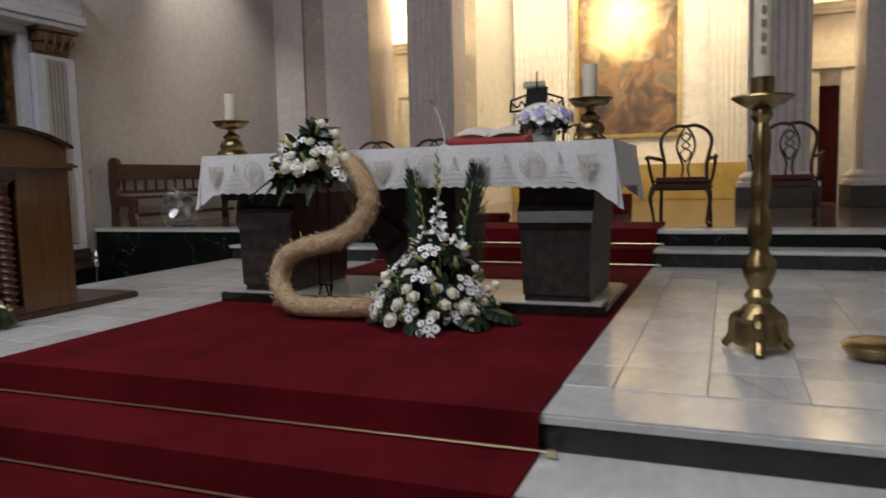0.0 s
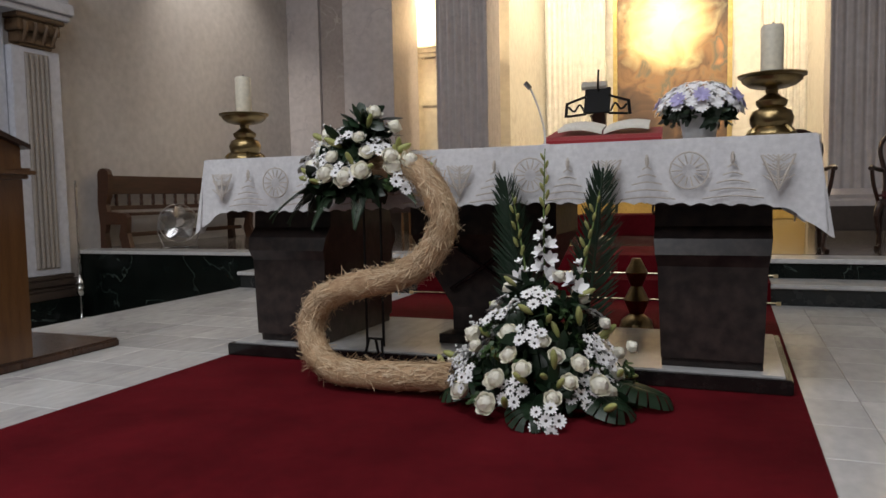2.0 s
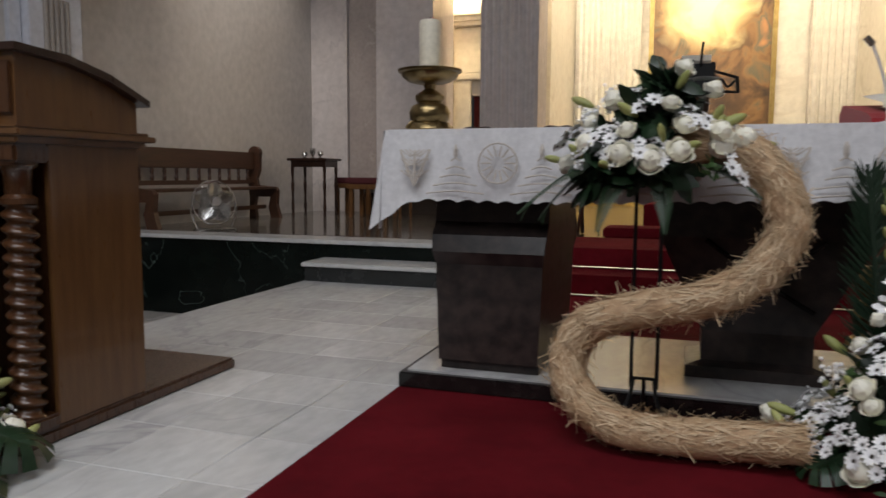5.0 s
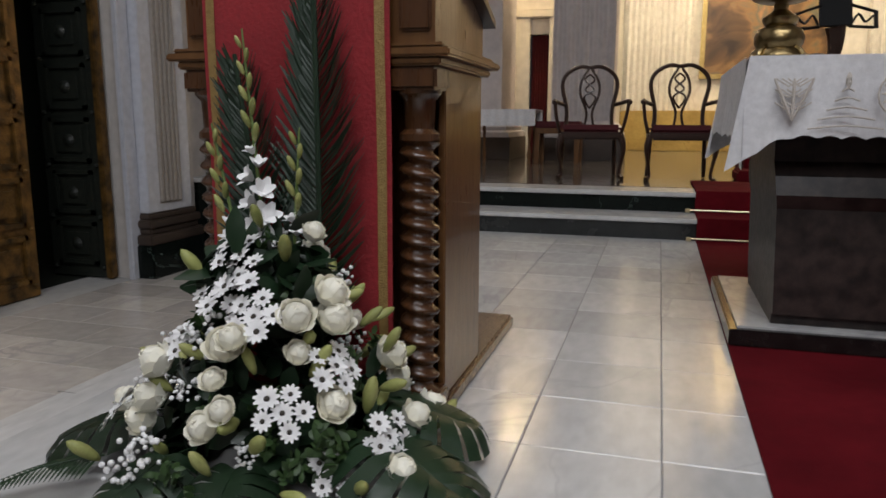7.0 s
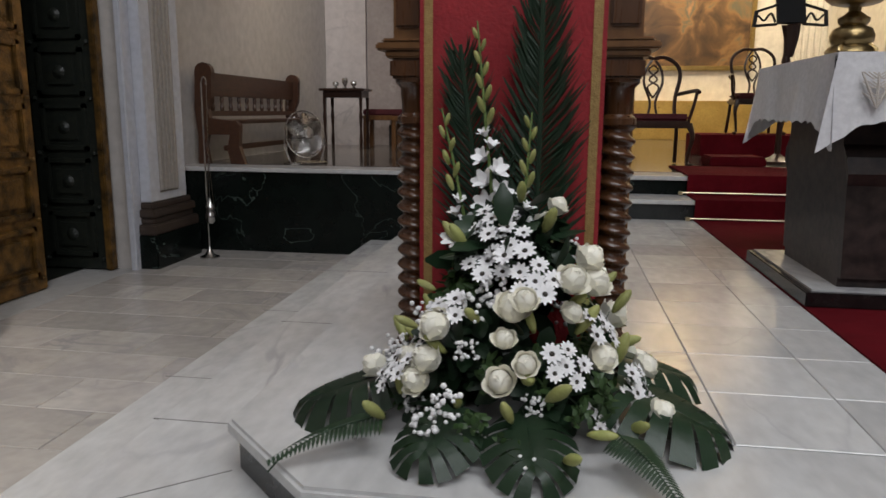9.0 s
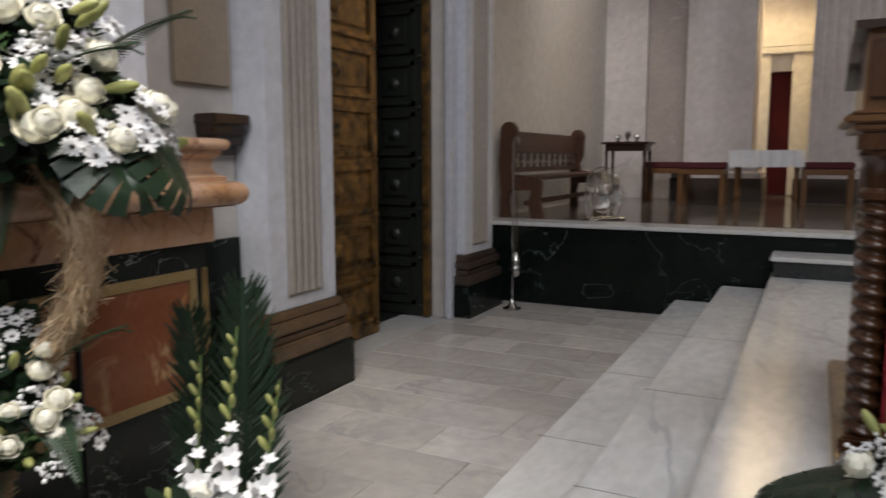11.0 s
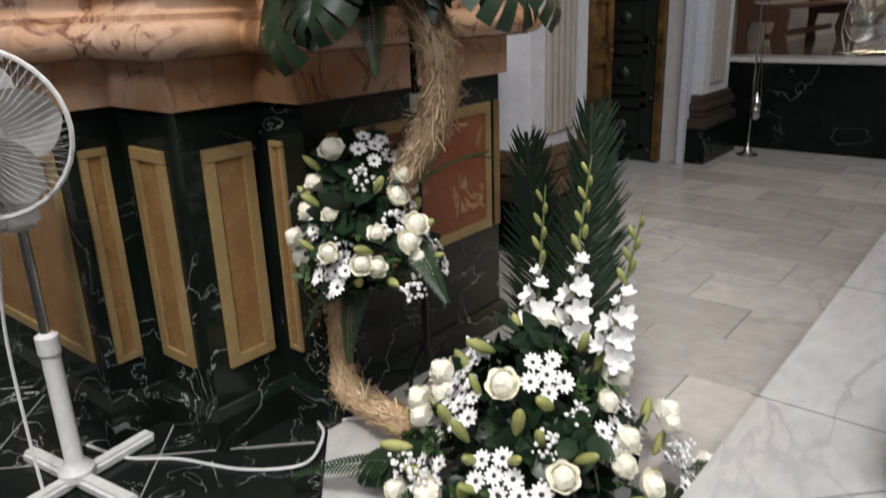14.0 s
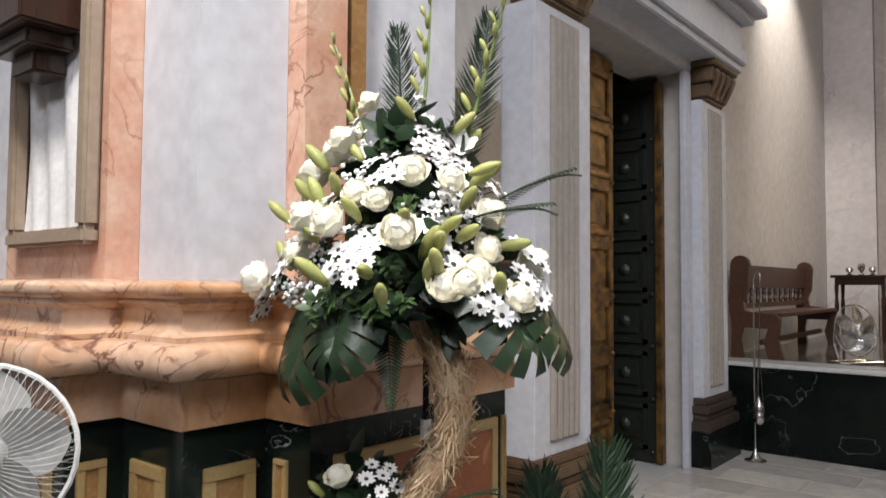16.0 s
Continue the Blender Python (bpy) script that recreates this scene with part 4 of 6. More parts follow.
def lectern():
    th = thing("lectern", "carved brown wooden lectern with twisted columns and a red cloth", "lectern", -5.35, 3.82, 0.527)
    part("base", box(B(), -0.44, 0.43, -0.12, 1.24, 0.0, 0.06, 0.012), WOOD, th, "broad wooden base board")
    part("body", box(B(), -0.39, 0.39, 0.12, 0.57, 0.06, 1.14, 0.008), WOOD, th)
    part("side_panel", box(B(), 0.39, 0.415, 0.10, 0.58, 0.06, 1.14, 0.004), WOODLIGHT, th, "honey-coloured side board")
    bm = B()
    for o, z0, z1 in ((0.02, 1.14, 1.165), (0.05, 1.165, 1.19), (0.03, 1.19, 1.205)):
        box(bm, -0.425 - o, 0.425 + o, -0.05 - o / 2, 0.58 + o, z0, z1, 0.006)
    part("cornice", bm, WOODLIGHT, th)
    prof = [(-0.03, 1.205), (0.57, 1.205), (0.57, 1.33), (0.38, 1.40), (0.17, 1.445), (-0.03, 1.46)]
    part("desk_box", extrude_x(B(), prof, -0.42, 0.42), WOODLIGHT, th)
    prof = [(-0.06, 1.462), (0.17, 1.447), (0.38, 1.402), (0.61, 1.318), (0.61, 1.345), (0.39, 1.43), (0.18, 1.475), (-0.06, 1.488)]
    part("desk_top", extrude_x(B(), prof, -0.46, 0.46), WOODDARK, th, "dark curved reading top")
    for s in (-1, 1):
        x = 0.355 * s
        for (z0, z1) in ((0.06, 0.115), (1.07, 1.14)):
            part("column_block", box(B(), x - 0.075, x + 0.075, -0.055, 0.10, z0, z1, 0.01), WOOD, th)
        bm = B()
        seg, nz = 18, 180
        rings = []
        for j in range(nz + 1):
            z = 0.115 + 0.80 * j / nz
            tw = 2 * math.pi * 15 * j / nz
            ring = []
            for k in range(seg):
                a = 2 * math.pi * k / seg
                r = 0.053 + 0.011 * math.cos(a + tw)
                ring.append(bm.verts.new((x + r * math.cos(a), 0.02 + r * math.sin(a), z)))
            rings.append(ring)
        for a, b in zip(rings, rings[1:]):
            for k in range(seg):
                bm.faces.new((a[k], a[(k + 1) % seg], b[(k + 1) % seg], b[k]))
        part("twisted_column", bm, WOOD, th, "twisted polished column", True)
        part("column_neck", lathe(B(), [(0.05, 0.91), (0.062, 0.92), (0.062, 0.94), (0.045, 0.955), (0.05, 1.04), (0.068, 1.06), (0.068, 1.075)], 20, x, 0.02), WOOD, th, "", "edges")
        part("front_panel", box(B(), *((0.31, 0.41) if s > 0 else (-0.41, -0.32)), -0.042, -0.028, 1.24, 1.43, 0.008), WOOD, th)
    return th


lectern()


def lectern_cloth():
    th = thing("lectern_cloth", "red damask lectern hanging with gold braid edges", "cloth", -5.35, 3.735, 0.527)
    def strip(x0, x1, off):
        bm = B()
        pts = [(0.62, 1.40 + off), (0.45, 1.445 + off), (0.24, 1.489 + off), (0.0, 1.502 + off), (-0.005 - off, 1.49), (-0.008 - off, 1.2), (0.0 - off, 0.9), (-0.003 - off, 0.5), (0.0 - off, 0.12)]
        n, m = 18, 10
        P = smooth_path([(0, y, z) for y, z in pts], 4)
        rows = []
        for j, p in enumerate(P):
            rows.append([bm.verts.new((x0 + (x1 - x0) * i / n, p.y + (0.006 * math.sin((x0 + (x1 - x0) * i / n) * 16 + j * 0.12) if p.z < 1.4 else 0), p.z)) for i in range(n + 1)])
        for a, b in zip(rows, rows[1:]):
            for i in range(n):
                bm.faces.new((a[i], a[i + 1], b[i + 1], b[i]))
        return bm
    part("hanging", strip(-0.315, 0.30, 0.0), REDCLOTH, th, "", True)
    for x in (-0.30, 0.255):
        part("braid", strip(x, x + 0.03, 0.004), TRIM, th, "gold braid band", True)


lectern_cloth()

# ---------------------------------------------------------------- flowers: shared meshes


def mesh_of(name, bm, material, smooth=True):
    bm.transform(Matrix.Scale(U, 4))
    me = bpy.data.meshes.new(name)
    bm.to_mesh(me)
    bm.free()
    me.materials.append(material)
    if smooth:
        me.shade_smooth()
    return me


def petal(bm, m, length, width, cup, n=4, w=3):
    """A cupped petal from the origin along local x, lifted towards local z."""
    rows = []
    for i in range(n + 1):
        u = i / n
        hw = width * math.sin(math.pi * (0.12 + 0.80 * u)) ** 0.8
        row = []
        for j in range(w):
            v = j / (w - 1) * 2 - 1
            row.append(bm.verts.new(m @ Vector((length * u, hw * v, cup * u * u + 0.25 * hw * v * v))))
        rows.append(row)
    for a, b in zip(rows, rows[1:]):
        for j in range(w - 1):
            bm.faces.new((a[j], a[j + 1], b[j + 1], b[j]))


rnd = random.Random(5)
bm = B()
bmesh.ops.create_icosphere(bm, subdivisions=2, radius=0.031, matrix=Matrix.Translation((0, 0, 0.026)) @ Matrix.Diagonal((1, 1, 1.15, 1)))
for ring, (n, tilt, r0, z0, ln, wd, cup) in enumerate(((4, 80, 0.020, 0.020, 0.040, 0.020, 0.028), (5, 78, 0.026, 0.010, 0.044, 0.024, 0.022), (6, 68, 0.027, 0.000, 0.044, 0.026, 0.012), (6, 48, 0.022, -0.004, 0.044, 0.026, 0.002))):
    for k in range(n):
        a = 2 * math.pi * (k + 0.5 * (ring % 2)) / n + rnd.uniform(-0.15, 0.15)
        m = Matrix.Rotation(a, 4, "Z") @ Matrix.Translation((r0, 0, z0)) @ Matrix.Rotation(-radians(tilt + rnd.uniform(-5, 5)), 4, "Y")
        petal(bm, m, ln, wd, cup)
ROSE_ME = mesh_of("rose", bm, ROSE)
bm = B()
for k in range(11):
    a = 2 * math.pi * k / 11
    petal(bm, Matrix.Rotation(a, 4, "Z") @ Matrix.Rotation(-radians(14 + 6 * (k % 3)), 4, "Y"), 0.036, 0.0085, -0.004, 3, 3)
DAISY_ME = mesh_of("daisy_petals", bm, DAISY)
DAISY_C = mesh_of("daisy_centre", lathe(B(), [(0.008, 0.0), (0.009, 0.004), (0.005, 0.008), (0.001, 0.009)], 8), EYE_)
BUD_ME = mesh_of("lily_bud", lathe(B(), [(0.006, 0.0), (0.014, 0.02), (0.019, 0.05), (0.018, 0.075), (0.011, 0.098), (0.002, 0.108)], 8), BUD)
bm = B()
for k in range(6):
    petal(bm, Matrix.Rotation(2 * math.pi * k / 6, 4, "Z") @ Matrix.Rotation(-radians(62 - 10 * (k % 2)), 4, "Y"), 0.06, 0.018, -0.012, 4, 3)
GLAD_ME = mesh_of("gladiolus_flower", bm, DAISY)


def blade(bm, m, length, width, droop, n=5):
    rows = []
    for i in range(n + 1):
        u = i / n
        hw = width * (math.sin(math.pi * min(1, 0.08 + 0.9 * u)) ** 0.7)
        rows.append([bm.verts.new(m @ Vector((length * u, hw * s, -droop * u * u - 0.15 * hw * abs(s)))) for s in (-1, 0, 1)])
    for a, b in zip(rows, rows[1:]):
        for j in range(2):
            bm.faces.new((a[j], a[j + 1], b[j + 1], b[j]))


def monstera_mesh():
    """A split leaf: a broad heart whose margin is cut by deep slots."""
    bm = B()
    nseg = 7
    for s in (-1, 1):
        for k in range(nseg):
            u0, u1 = k / nseg, (k + 0.78) / nseg
            def rim(u):
                a = radians(150 - 150 * u)
                return Vector((0.17 + 0.23 * math.cos(a) * (1.15 if u > 0.6 else 1), s * 0.22 * math.sin(a) ** 0.8 if math.sin(a) > 0 else 0, -0.04 - 0.05 * u))
            def mid(u):
                return Vector((0.02 + 0.32 * u, 0, 0.012 - 0.03 * u * u))
            prev = None
            for j in range(5):
                v = j / 4
                cut = 0.0 if v < 0.38 else 1.0
                a0 = mid(u0).lerp(rim(u0), v)
                uu = u1 if cut else (k + 1) / nseg
                a1 = mid((k + 1) / nseg).lerp(rim(uu), v)
                a0.z += 0.035 * math.sin(v * math.pi)
                a1.z += 0.035 * math.sin(v * math.pi)
                cur = (bm.verts.new(a0), bm.verts.new(a1))
                if prev:
                    bm.faces.new((prev[0], prev[1], cur[1], cur[0]))
                prev = cur
    tube(bm, [(-0.10, 0, -0.03), (0.1, 0, 0.012), (0.33, 0, -0.02)], 0.004, 5, 3)
    return mesh_of("monstera_leaf", bm, LEAF)


MONSTERA_ME = monstera_mesh()


def fern_mesh():
    bm = B()
    tube(bm, [(0, 0, 0), (0.15, 0, 0.02), (0.3, 0, 0.0), (0.36, 0, -0.03)], 0.003, 5, 3)
    for i in range(26):
        u = (i + 1) / 27
        for s in (-1, 1):
            blade(bm, Matrix.Translation((0.36 * u, 0, 0.02 * math.sin(u * 3))) @ Matrix.Rotation(s * radians(62), 4, "Z"), 0.085 * (1 - u) + 0.012, 0.0055, 0.012, 3)
    return mesh_of("fern_frond", bm, FERN)


FERN_ME = fern_mesh()


def palm_mesh():
    """A stiff cycad frond standing up along z, trimmed to a pointed oval."""
    bm = B()
    tube(bm, [(0, 0, 0), (0.01, 0.0, 0.5), (0.0, 0, 1.0)], 0.007, 6, 3)
    n = 110
    for i in range(n):
        u = 0.12 + 0.88 * (i + 1) / (n + 1)
        ln = (0.150 * math.sin(math.pi * (0.10 + 0.84 * u)) ** 0.6 + 0.03) * rnd.uniform(0.82, 1.12)
        for s in (-1, 1):
            m = Matrix.Translation((0.01 * math.sin(u * 3), 0, u * 0.96)) @ Matrix.Rotation(0 if s > 0 else math.pi, 4, "Z") @ Matrix.Rotation(-radians(32 + 26 * u + rnd.uniform(-7, 7)), 4, "Y") @ Matrix.Rotation(radians((20 + 26 * (i % 2)) * s), 4, "X")
            blade(bm, m, ln, 0.0078, -0.02, 2)
    return mesh_of("palm_frond", bm, PALM, False)


PALM_ME = palm_mesh()


def cluster_mesh(name, seed, material, leaves, spread, size):
    r = random.Random(seed)
    bm = B()
    for k in range(leaves):
        d = Vector((r.gauss(0, 1), r.gauss(0, 1), abs(r.gauss(0, 0.8)))).normalized() * spread * r.random() ** 0.5
        q = Matrix.Translation(d) @ Euler((r.uniform(-1, 1), r.uniform(-1.2, 0.3), r.uniform(0, 6.3))).to_matrix().to_4x4()
        blade(bm, q, size * r.uniform(0.7, 1.3), size * 0.3, size * 0.25, 3)
    return mesh_of(name, bm, material)


SPRIG_ME = [cluster_mesh("green_sprig", s, LEAFLIGHT, 26, 0.05, 0.035) for s in (1, 2)]
DARKSPRIG_ME = [cluster_mesh("dark_foliage", s, LEAF, 30, 0.10, 0.10) for s in (3, 4)]


def gyp_mesh():
    r = random.Random(8)
    bm = B()
    for k in range(26):
        d = Vector((r.gauss(0, 1), r.gauss(0, 1), r.gauss(0, 1))).normalized() * 0.055 * r.random() ** 0.4
        bmesh.ops.create_icosphere(bm, subdivisions=1, radius=r.uniform(0.005, 0.009), matrix=Matrix.Translation(d))
    return mesh_of("white_filler", bm, DAISY)


GYP_ME = gyp_mesh()


def place(th, name, me, p, d, spin, scale=1.0):
    """Sets a shared mesh under th at p (plan units from th), its local z along d."""
    ob = new(name, me)
    ob.parent = th
    q = Vector(d).normalized().to_track_quat("Z", "Y")
    ob.matrix_local = Matrix.Translation(Vector(p) * U) @ q.to_matrix().to_4x4() @ Matrix.Rotation(spin, 4, "Z") @ Matrix.Scale(scale, 4)
    return ob


def gladiolus(th, p, top, r, flowers=5, buds=9):
    p, top = Vector(p), Vector(top)
    part("gladiolus_stem", tube(B(), [p, p.lerp(top, 0.5) + Vector((r.uniform(-0.02, 0.02), 0, 0)), top], lambda t: 0.009 * (1 - 0.7 * t), 6, 3), STEM, th)
    n = flowers + buds
    for k in range(n):
        u = 0.30 + 0.68 * k / n
        c = p.lerp(top, u)
        side = Vector(((-1) ** k * 0.7, -0.8, 0.7))
        if k < flowers:
            place(th, "gladiolus_flower", GLAD_ME, c + Vector(((-1) ** k * 0.012, -0.012, 0)), side, r.uniform(0, 6), 1.12 - 0.06 * k)
        else:
            place(th, "bud", BUD_ME if k > flowers + 1 else GLAD_ME, c + Vector(((-1) ** k * 0.005, -0.006, 0)), side + Vector((0, 0, 1.4)), r.uniform(0, 6), 0.62 - 0.028 * (k - flowers))


def bouquet(name, label, x, y, z, radius, height, seed, roses, daisies, buds, fillers, power=0.8, facing=None, squash=1.0, flat=1.0, big=1.0):
    """Flowers over a cone-like mound; all directions, or only those within a half turn round facing."""
    r = random.Random(seed)
    th = thing(name, label, "flower arrangement", x, y, z)
    share = {"rose": roses, "daisy": daisies, "bud": buds, "gyp": fillers // 2, "sprig": fillers}
    n = sum(share.values())
    kinds = [k for _, k in sorted(((i + r.uniform(0.2, 0.8)) / c, k) for k, c in share.items() for i in range(c))]
    for i, k in enumerate(kinds):
        h = height * (0.06 + 0.92 * (1 - math.sqrt(1 - (i + 0.5) / n)))
        a = i * 2.39996 + r.uniform(-0.2, 0.2)
        if facing is not None:
            a = radians(facing) + (a % (2 * math.pi) - math.pi) * 0.62
        rr = radius * max(0.0, 1 - h / height) ** power + 0.03
        rr *= r.uniform(0.68, 1.04)
        p = Vector((rr * math.cos(a), rr * math.sin(a) * squash, h * flat))
        d = Vector((math.cos(a), math.sin(a), 0.55 + 0.9 * h / height)) + Vector((r.uniform(-0.3, 0.3), r.uniform(-0.3, 0.3), r.uniform(-0.2, 0.2)))
        if k == "rose":
            place(th, "rose", ROSE_ME, p + d.normalized() * 0.02, d, r.uniform(0, 6), big * r.uniform(0.8, 1.25))
        elif k == "daisy":
            side = d.normalized().orthogonal().normalized()
            other = d.normalized().cross(side)
            for q in range(6):
                b = q * 1.2
                o = (side * math.cos(b) + other * math.sin(b)) * (0.052 if q else 0)
                ds = place(th, "daisy", DAISY_ME, p + o + d.normalized() * r.uniform(0.0, 0.025), d + o * 6, r.uniform(0, 6), big * r.uniform(0.75, 0.98))
                place(ds, "centre", DAISY_C, (0, 0, 0), (0, 0, 1), 0)
        elif k == "bud":
            place(th, "lily_bud", BUD_ME, p + d.normalized() * 0.01, d + Vector((r.uniform(-0.8, 0.8), r.uniform(-0.8, 0.8), r.uniform(-0.7, 0.5))), 0, big * r.uniform(0.72, 1.05))
        elif k == "gyp":
            place(th, "white_filler", GYP_ME, p, d, r.uniform(0, 6), r.uniform(0.8, 1.2))["kind"] = "stuff"
        else:
            place(th, "green_sprig", SPRIG_ME[i % 2], p - d.normalized() * 0.05, d, r.uniform(0, 6), r.uniform(0.7, 1.1))
    for i in range(int(30 * radius / 0.5)):
        h = height * 0.8 * r.random() ** 1.6
        a = r.uniform(0, 6.3)
        rr = radius * max(0, 1 - h / height) ** power * r.uniform(0.2, 0.66)
        place(th, "dark_foliage", DARKSPRIG_ME[i % 2], (rr * math.cos(a), rr * math.sin(a) * squash, max(0.03, h * flat)), (math.cos(a), math.sin(a), 0.7), r.uniform(0, 6), r.uniform(0.75, 1.1))
    return th


def leafy(th, name, me, items):
    for px, py, pz, yaw, pitch, roll, s in items:
        ob = new(name, me)
        ob.parent = th
        ob.matrix_local = pose(px * U, py * U, pz * U, roll, -pitch, yaw) @ Matrix.Scale(s, 4)


def straw_tube(name, label, pts, radius, seed):
    """A bound straw roll with loose ends standing off it."""
    r = random.Random(seed)
    x, y, z = pts[len(pts) // 2]
    zb = min(p[2] for p in pts) - radius
    th = thing(name, label, "straw figure", x, y, zb)
    loc = [(p[0] - x, p[1] - y, p[2] - zb) for p in pts]
    bm = tube(B(), loc, radius, 16, 8)
    for v in bm.verts:
        v.co += 0.012 * noise.noise_vector(v.co * 14)
    part("roll", bm, STRAW, th, "tightly bound straw core", True)
    P = smooth_path(loc, 10)
    bm = B()
    for k in range(4200):
        i = r.randrange(1, len(P) - 1)
        d = (P[i + 1] - P[i - 1]).normalized()
        s = d.orthogonal().normalized()
        o = d.cross(s)
        a = r.uniform(0, 2 * math.pi)
        out = s * math.cos(a) + o * math.sin(a)
        tang = (d + Vector((r.gauss(0, 0.35), r.gauss(0, 0.35), r.gauss(0, 0.35))) + out * r.gauss(0.08, 0.26)).normalized()
        base = P[i] + out * radius * r.uniform(0.96, 1.05)
        ln, w = r.uniform(0.04, 0.13), 0.0026
        side = tang.cross(out).normalized() * w
        if base.z < 0.02:
            base.z = 0.02
        a0, a1 = base - tang * ln / 2, base + tang * ln / 2
        if min(a0.z, a1.z) < 0.004:
            continue
        bm.faces.new([bm.verts.new(c) for c in (a0 - side, a0 + side, a1 + side * 0.5 + out * w, a1 - side * 0.5 + out * w)])
    ob = part("loose_straw", bm, STRAWPALE, th, "loose pale straw ends")
    ob["kind"] = "stuff"
    for q in range(0, len(P) - 1, 8):
        c = P[q]
        d = (P[min(q + 1, len(P) - 1)] - P[max(q - 1, 0)]).normalized()
        s = d.orthogonal().normalized()
        o = d.cross(s)
        part("binding", tube(B(), [c + (s * math.cos(t) + o * math.sin(t)) * radius * 1.02 for t in [2 * math.pi * e / 14 for e in range(15)]], 0.003, 4, 1), STRAWPALE, th)
    return th


# altar front: straw figure on an iron stand, bouquet on its head, mound at its foot
straw_tube("straw_figure", "golden straw roll bent like the number two", [(-2.70, 4.66, 1.68), (-2.50, 4.62, 1.665), (-2.38, 4.6, 1.57), (-2.315, 4.6, 1.41), (-2.35, 4.6, 1.285), (-2.457, 4.6, 1.17), (-2.62, 4.6, 1.10), (-2.85, 4.6, 1.05), (-3.02, 4.6, 0.975),
            (-3.08, 4.58, 0.83), (-3.01, 4.52, 0.70), (-2.85, 4.47, 0.635), (-2.66, 4.46, 0.63), (-2.41, 4.46, 0.64), (-2.24, 4.47, 0.65)], 0.070, 11)
stand = thing("flower_stand", "thin black iron stand holding a bouquet", "stand", -2.80, 4.78, 0.545)
for s in (-1, 1):
    part("upright", tube(B(), [(0.05 * s, 0, 0.16), (0.05 * s, 0, 1.05)], 0.008, 6, 1), IRON, stand)
    part("foot", tube(B(), [(0.04 * s, 0, 0.2), (0.06 * s, -0.03, 0.1), (0.13 * s, -0.07, 0.004)], 0.008, 6, 3), IRON, stand)
part("foot", tube(B(), [(0, 0, 0.2), (0, 0.04, 0.1), (0, 0.12, 0.004)], 0.008, 6, 3), IRON, stand)
part("cross_bar", tube(B(), [(-0.05, 0, 0.2), (0.05, 0, 0.2)], 0.007, 6, 1), IRON, stand)
part("tray", lathe(B(), [(0.10, 1.05), (0.12, 1.06), (0.13, 1.12), (0.12, 1.12), (0.10, 1.07)], 16), IRON, stand)

b1 = bouquet("altar_bouquet", "white roses and daisies in dark greenery on the straw figure", -2.80, 4.66, 1.56, 0.33, 0.40, 21, 16, 12, 12, 12, 0.6, -90, 0.6, big=1.0)
leafy(b1, "fern_frond", FERN_ME, [(-0.2, -0.05, 0.06, 200, -35, 0, 1.0), (-0.1, -0.1, 0.02, 245, -55, 0, 0.75), (-0.22, -0.04, 0.04, 195, -48, 10, 0.8), (0.05, -0.1, 0.0, 280, -60, 0, 0.65), (0.2, -0.05, 0.05, 330, -30, 0, 0.7)])
b2 = bouquet("altar_flower_mound", "mound of white roses, daisies and lily buds on the carpet", -1.83, 4.60, 0.545, 0.50, 0.60, 22, 44, 24, 30, 26, 0.75, big=0.95)
r = random.Random(3)
gladiolus(b2, (0.0, 0.12, 0.3), (0.0, 0.12, 1.19), r, 6, 10)
gladiolus(b2, (-0.08, 0.12, 0.3), (-0.17, 0.13, 0.98), r, 2, 9)
gladiolus(b2, (0.09, 0.12, 0.3), (0.26, 0.12, 0.98), r, 2, 9)
leafy(b2, "palm_frond", PALM_ME, [(-0.12, 0.2, 0.12, 0, 6, 2, 0.95), (0.15, 0.2, 0.12, 0, -7, 2, 0.98)])
leafy(b2, "monstera_leaf", MONSTERA_ME, [(0.26, -0.16, 0.10, -35, -12, 0, 0.55), (-0.26, -0.12, 0.10, 215, -12, 0, 0.5), (0.05, -0.30, 0.09, 275, -10, 0, 0.55), (0.36, 0.0, 0.10, 0, -10, 0, 0.6), (-0.34, 0.05, 0.10, 180, -10, 0, 0.5)])

# before the lectern
b3 = bouquet("lectern_flower_mound", "large mound of ivory roses, daisies and lily buds", -5.31, 3.47, 0.527, 0.47, 0.74, 31, 30, 24, 54, 40, 0.85, big=1.02)
gladiolus(b3, (-0.05, 0.10, 0.35), (-0.15, 0.14, 1.24), r, 6, 10)
gladiolus(b3, (-0.14, 0.10, 0.3), (-0.26, 0.13, 0.97), r, 3, 8)
gladiolus(b3, (0.0, 0.10, 0.3), (0.03, 0.13, 0.96), r, 4, 8)
leafy(b3, "palm_frond", PALM_ME, [(-0.10, 0.20, 0.12, 4, 6, 0, 1.06), (0.03, 0.20, 0.14, -4, -1, 0, 1.22)])
leafy(b3, "monstera_leaf", MONSTERA_ME, [(0.30, -0.05, 0.14, -22, -12, 0, 0.92), (0.28, 0.10, 0.18, 10, -12, 0, 0.8), (0.05, -0.30, 0.12, 280, -14, 0, 0.62), (-0.15, -0.28, 0.12, 250, -14, 0, 0.6), (-0.36, -0.05, 0.13, 188, -14, 0, 0.9)])
leafy(b3, "fern_frond", FERN_ME, [(-0.35, -0.3, 0.1, 215, -12, 0, 1.0), (0.30, -0.32, 0.1, 300, -14, 0, 0.9)])

